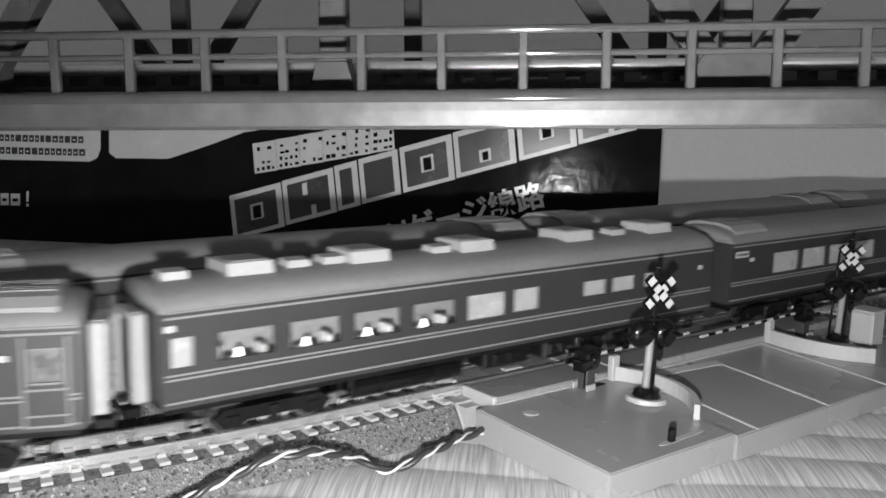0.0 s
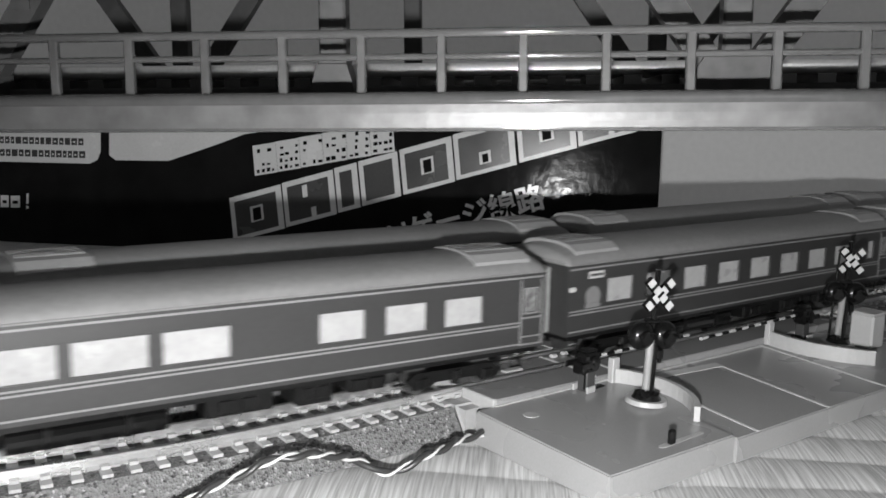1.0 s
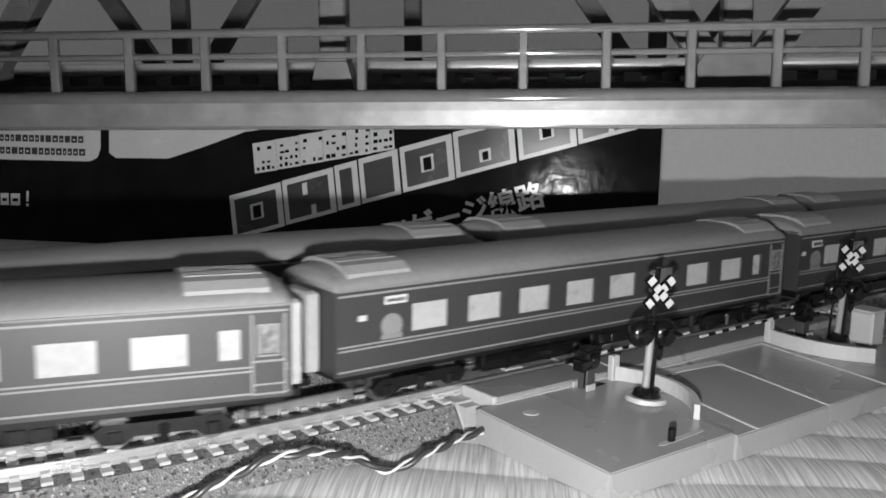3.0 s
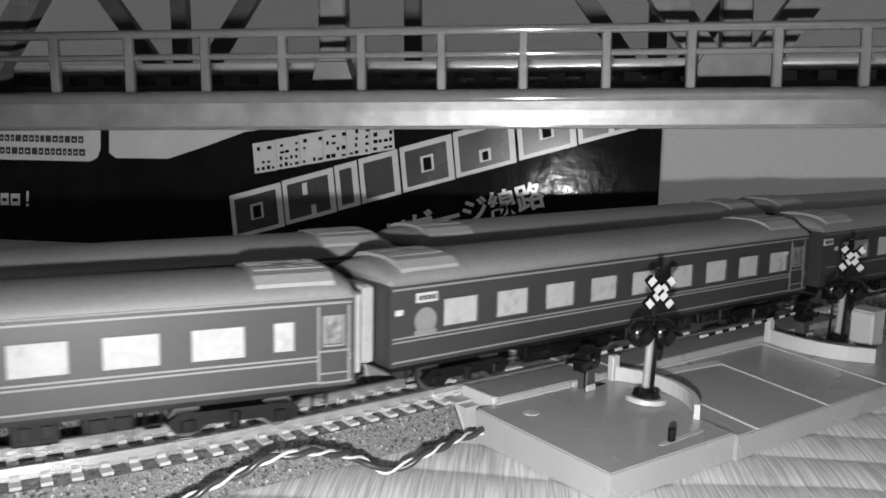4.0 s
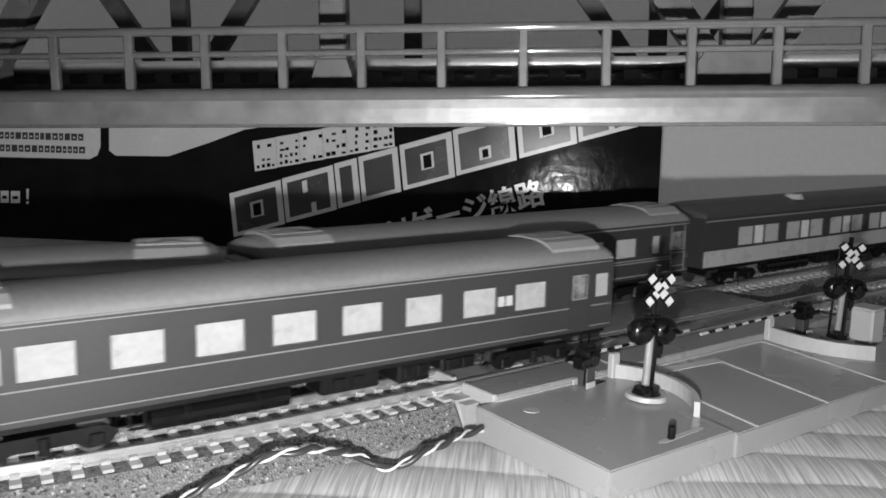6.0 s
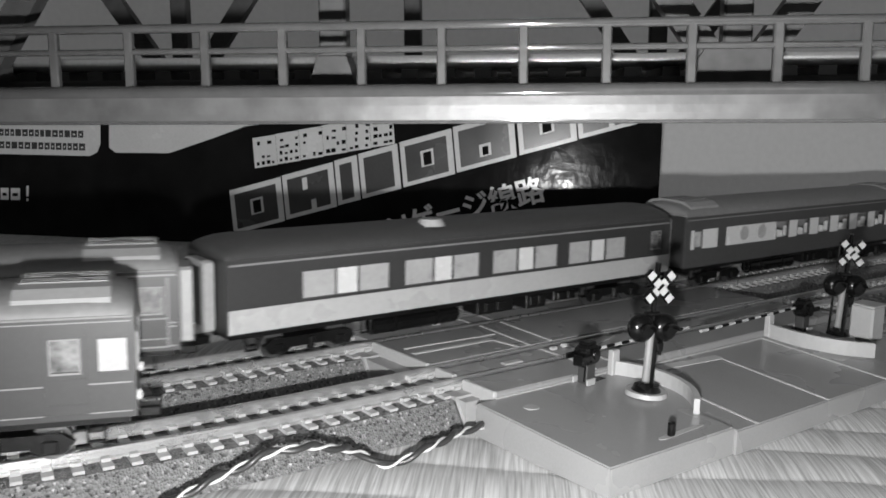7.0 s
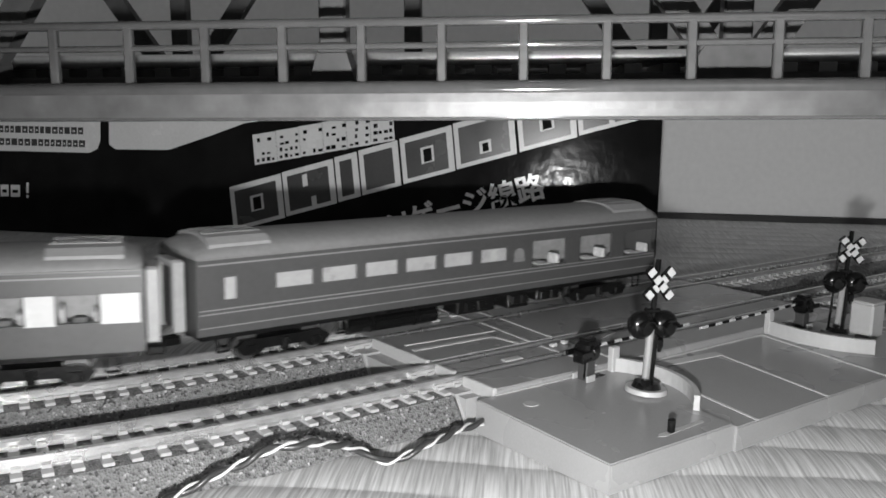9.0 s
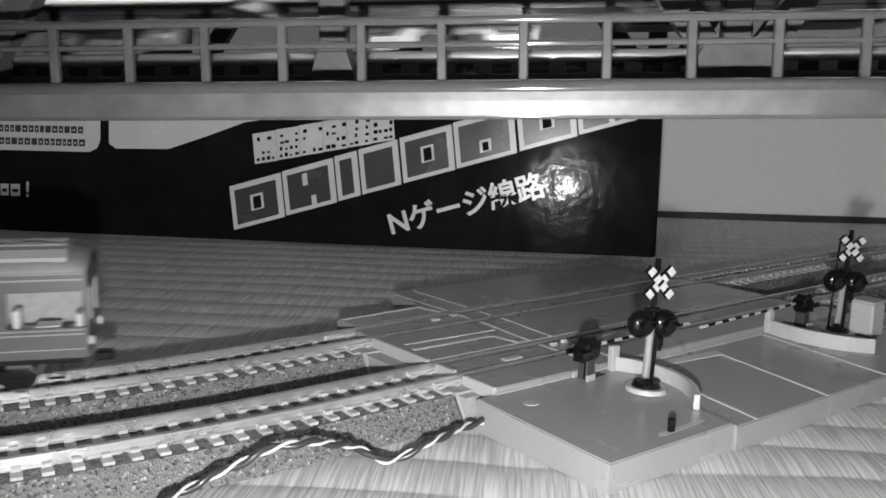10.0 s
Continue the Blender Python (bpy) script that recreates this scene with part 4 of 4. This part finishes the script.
def bridge():
    """Local: x along, y away from the lens, z from eye height."""
    b = empty("truss_bridge", "dark grey plastic double-track truss bridge with walkway railing", "bridge")
    b.matrix_basis = BRIDGE_POSE
    lo, hi = -140.0, 140.0
    part("girder", prism([(0.0, -1.6), (0.6, -1.85), (2.2, -1.85), (2.2, 1.95), (0.9, 1.95), (0.2, 1.45), (-0.1, 0.8), (-0.12, -0.1), (-0.09, -0.9)], lo, hi), BRIDGE_FACE, b)
    part("walkway", box(lo, hi, 2.2, 9.0, 0.8, 1.85), BRIDGE, b)
    part("girder", box(lo, hi, 78, 80, -2.3, 1.9, 0.2), BRIDGE, b)
    part("deck", box(lo, hi, 9.0, 78, -1.2, 0.8), BRIDGE_DARK, b)
    for y in (17.9, 26.9, 50.9, 59.9):
        part("rail", rod((lo, y, 5.05), (hi, y, 5.05), 0.9, 18), METAL_SOFT, b, "bright nickel rail", smooth=True)
    for y0, y1 in ((14.4, 30.4), (47.4, 63.4)):
        for i in range(64):
            x = lo + 2 + i * 4.35
            part("bridge_sleeper", box(x, x + 2.0, y0, y1, 0.8, 4.2), BRIDGE_DARK, b)
    part("stringer", box(lo, hi, 10.5, 12.0, 0.6, 3.0, 0.2), BRIDGE, b)
    # walkway railing
    for i in range(-15, 17):
        x = -1.56 + i * 8.43
        part("railing_post", box(x - 0.5, x + 0.5, 0.7, 1.6, 1.8, 8.2, 0.15), BRIDGE, b)
    for z in (8.1, 5.7):
        r = 0.42 if z > 7 else 0.3
        part("railing_bar", rod((lo, 1.1, z), (hi, 1.1, z), r * 1.15, 16), BRIDGE_GLOSS, b, smooth=True)
    part("girder_rim", rod((lo, 0.72, 1.2), (hi, 0.72, 1.2), 0.9, 32), BRIDGE_GLOSS, b, smooth=True)
    part("girder_rim", rod((lo, 0.35, -1.65), (hi, 0.35, -1.65), 0.35, 14), BRIDGE_GLOSS, b, smooth=True)
    # trusses
    bays = [21.3 + 44.4 * k for k in range(-3, 3)]
    for y in (9.6, 76.0):
        part("top_chord", box(lo + 20, hi - 20, y - 1.8, y + 1.8, 63, 67, 0.3), BRIDGE, b)
        for k, x in enumerate(bays):
            up = part("truss_upright", box(x - 1.55, x + 1.55, y - 1.4, y + 1.4, 1.8, 63, 0.25), BRIDGE, b)
            if k % 2:
                # wide foot plate where two diagonals meet
                part("gusset", prism([(x - 4.3, 1.8), (x + 4.3, 1.8), (x + 4.3, 4.6), (x + 3.2, 6.2), (x - 3.2, 6.2), (x - 4.3, 4.6)], y - 1.9, y + 1.9, "y"), BRIDGE, up)
                for sg in (-1, 1):
                    x0, x1 = x + sg * 1.4, x + sg * 43.4
                    part("diagonal", prism([(x0 - 1.9, 3.0), (x0 + 1.9, 3.0), (x1 + 1.9, 63.5), (x1 - 1.9, 63.5)], y - 1.2, y + 1.2, "y"), BRIDGE, b)
                    for q in (8.5, 12.0):
                        part("rivet_plate", box(x + sg * (1.4 + 0.69 * (q - 3)) - 1.2, x + sg * (1.4 + 0.69 * (q - 3)) + 1.2, y - 1.35, y - 1.15, q, q + 1.1), BRIDGE, b)
            else:
                part("gusset", prism([(x - 2.75, 1.8), (x + 2.75, 1.8), (x + 1.7, 5.4), (x - 1.7, 5.4)], y - 1.9, y + 1.9, "y"), BRIDGE, up)
                part("gusset_band", box(x - 1.7, x + 1.7, y - 1.6, y + 1.6, 5.4, 6.6, 0.15), BRIDGE, up)
    for x in bays:
        part("cross_beam", box(x - 1.5, x + 1.5, 9, 77, 64, 66, 0.2), BRIDGE_DARK, b)
    # piers at both ends
    for x in (lo + 8, hi - 8):
        part("pier_cap", box(x - 8, x + 8, -4, 84, -9, -2.4, 0.5), KERB, b)
        part("pier", box(x - 5, x + 5, 6, 74, -66.5, -9, 0.5), KERB, b)
    return b


def bridge_car(name, label, body, lead):
    """A car of the train that runs over the bridge at the end."""
    c = empty(name, label, "railcar", "train on the bridge")
    L = 138.0
    part("underframe", box(-L / 2 + 1, L / 2 - 1, -8.5, 8.5, 4.4, 5.6), UNDER, c)
    part("car_body", box(-L / 2, L / 2, -9.5, 9.5, 5.4, 21.0, 0.6), body, c)
    part("roof", box(-L / 2, L / 2, -9.0, 9.0, 20.9, 25.0, 1.5), ROOF, c)
    for x in (-47, 47):
        bogie(c, x)
    for x in range(-60, 60, 14):
        part("window_pane", box(x, x + 9, -9.7, -9.3, 13.5, 19.0, 0.1), PANE, c)
        part("window_pane", box(x, x + 9, 9.3, 9.7, 13.5, 19.0, 0.1), PANE, c)
    for x in (-26, -6, 18):
        part("equipment_box", box(x, x + 9, -8.2, 4, 2.4, 4.6, 0.3), UNDER, c)
    if lead:
        part("nose_skirt", prism([(L / 2 - 12, 2.2), (L / 2 - 1, 1.6), (L / 2 + 1.2, 4.5), (L / 2 + 1.2, 10.5), (L / 2 - 12, 10.5)], -8.8, 8.8, "y"), WHITE_SIDE, c, "pale nose skirt")
        for y in (-6, 6):
            part("headlight", rod((L / 2 + 1.2, y, 9), (L / 2 + 1.8, y, 9), 1.3, 12), GLOW, c, "lit headlight")
    return c


# ---- how the trains run ----
def near_s(t):
    """Length along the near track of the second coach's leading end."""
    if t > 7.0:
        return -1113.7 - 88.0 * (t - 7.0)
    p = 0.0
    for k in (0.04191, -0.84981, 6.20023, -19.69395, 35.78599, -217.42993, -126.74836):
        p = p * t + k
    return p + float(np.interp(t, (0, 0.3, 0.5, 1.0, 1.5, 1.9, 2.2, 2.5, 2.7, 3.8, 4.1, 4.45, 4.9, 5.4, 5.6, 7.0), (1.2, 1.5, 2.4, -0.8, 0.5, 1.5, 1.1, -1.2, -1.6, 1.3, 1.8, 2.0, 1.0, 1.2, 0.4, 2.8)))


def far_s(t):
    """The same for the far train."""
    p = 0.0
    for k in (-0.00448, 0.01995, 1.23513, -13.06625, -120.32289, -12.49369):
        p = p * t + k
    return p + float(np.interp(t, (0, 0.6, 1.0, 1.6, 2.5, 4.4, 5.5, 7.0, 7.5, 8, 8.5, 9.2, 10), (2.5, -1.5, 4, 2.4, 0.6, 2, 2.8, 4.3, 6.9, 3.8, 2.9, 2.2, -0.2)))


def coach_pose(s_left, off):
    mid = s_left + 69.35
    xa, ya, _ = track_at(mid - 47.5, off)
    xb, yb, _ = track_at(mid + 47.5, off)
    return pose((xa + xb) * 0.0005, (ya + yb) * 0.0005, RAIL * 0.001, 0, 0, math.degrees(math.atan2(yb - ya, xb - xa)))


def motions():
    times = [i * 0.25 for i in range(41)]
    for k, c in enumerate(NEAR_CARS):
        walk(c, [(t, coach_pose(near_s(t) + 142.0 * (k - 1), 0.0)) for t in times])
    for k, c in enumerate(FAR_CARS):
        walk(c, [(t, coach_pose(far_s(t) + 142.0 * (k - 1), 33.0)) for t in times])
    rows = []
    for t in times:
        x = -45 - 69 + 300 * (t - 9.5) if t > 8.5 else -414 - 40 * (8.5 - t)
        rows.append((t, x))
    for k, c in enumerate(BRIDGE_CARS):
        walk(c, [(t, BRIDGE_POSE @ pose((x - 141 * k) * 0.001, 0.0224, 0.0060)) for t, x in rows])


room()
carton()
build_track(0.0, -1500, 1500)
build_track(33.0, -1800, 1800)
CROSS, PLATE = crossing()
kerb_wall(bezier((-31.0, -17.6), (-26.5, -22), (-24.5, -34), (-34.8, -41.5)), 3.4, 1.1, PLATE - 0.55, "cream low curved wall beside the road")
kerb_wall(bezier((26.4, -16.6), (25.0, -24), (26, -33), (33.5, -39.6)), 3.4, 1.1, PLATE - 0.55, "cream low curved wall beside the road")
signal(-34.9, -29.5, PLATE - drop(-29.5), -16, 3.0, False)
signal(41.6, -26.0, PLATE - 0.55 - drop(-26), -34, 3.0, True)
gate(-40.1, -18.4, PLATE - drop(-18.4), 6, 34, -0.03)
gate(38.8, -17.8, PLATE - 0.6, 181, 39, -0.012)
cab = empty("relay_cabinet", "pale grey relay cabinet beside the crossing", "cabinet")
part("cabinet_body", box(44.5, 50.5, -33, -27, PLATE - 1.1, PLATE + 7.5, 0.5), KERB, cab)
part("cabinet_roof", box(44.2, 50.8, -33.3, -26.7, PLATE + 7.4, PLATE + 8.0, 0.2), KERB, cab)
twisted_wire([(-140, -26, 1.5), (-131, -21, 2.6), (-125.7, -19.1, 4.0), (-117.6, -20.2, 6.6), (-112, -21.6, 8.6), (-107.8, -22.6, 9.0), (-101, -21.5, 7.2), (-94.2, -19.6, 4.0), (-90.3, -21.4, 1.6), (-84.5, -22.8, 3.2), (-78, -21.5, 3.6), (-72.5, -19.8, 3.4), (-67.5, -19.0, 3.0)])
bridge()
NEAR_CARS = near_train()
FAR_CARS = far_train()
BRIDGE_CARS = [bridge_car("leading_railcar", "pale leading railcar with bright nose on the bridge", WHITE_SIDE, True), bridge_car("railcar", "pale railcar with lit windows on the bridge", WHITE_SIDE, False)]
motions()
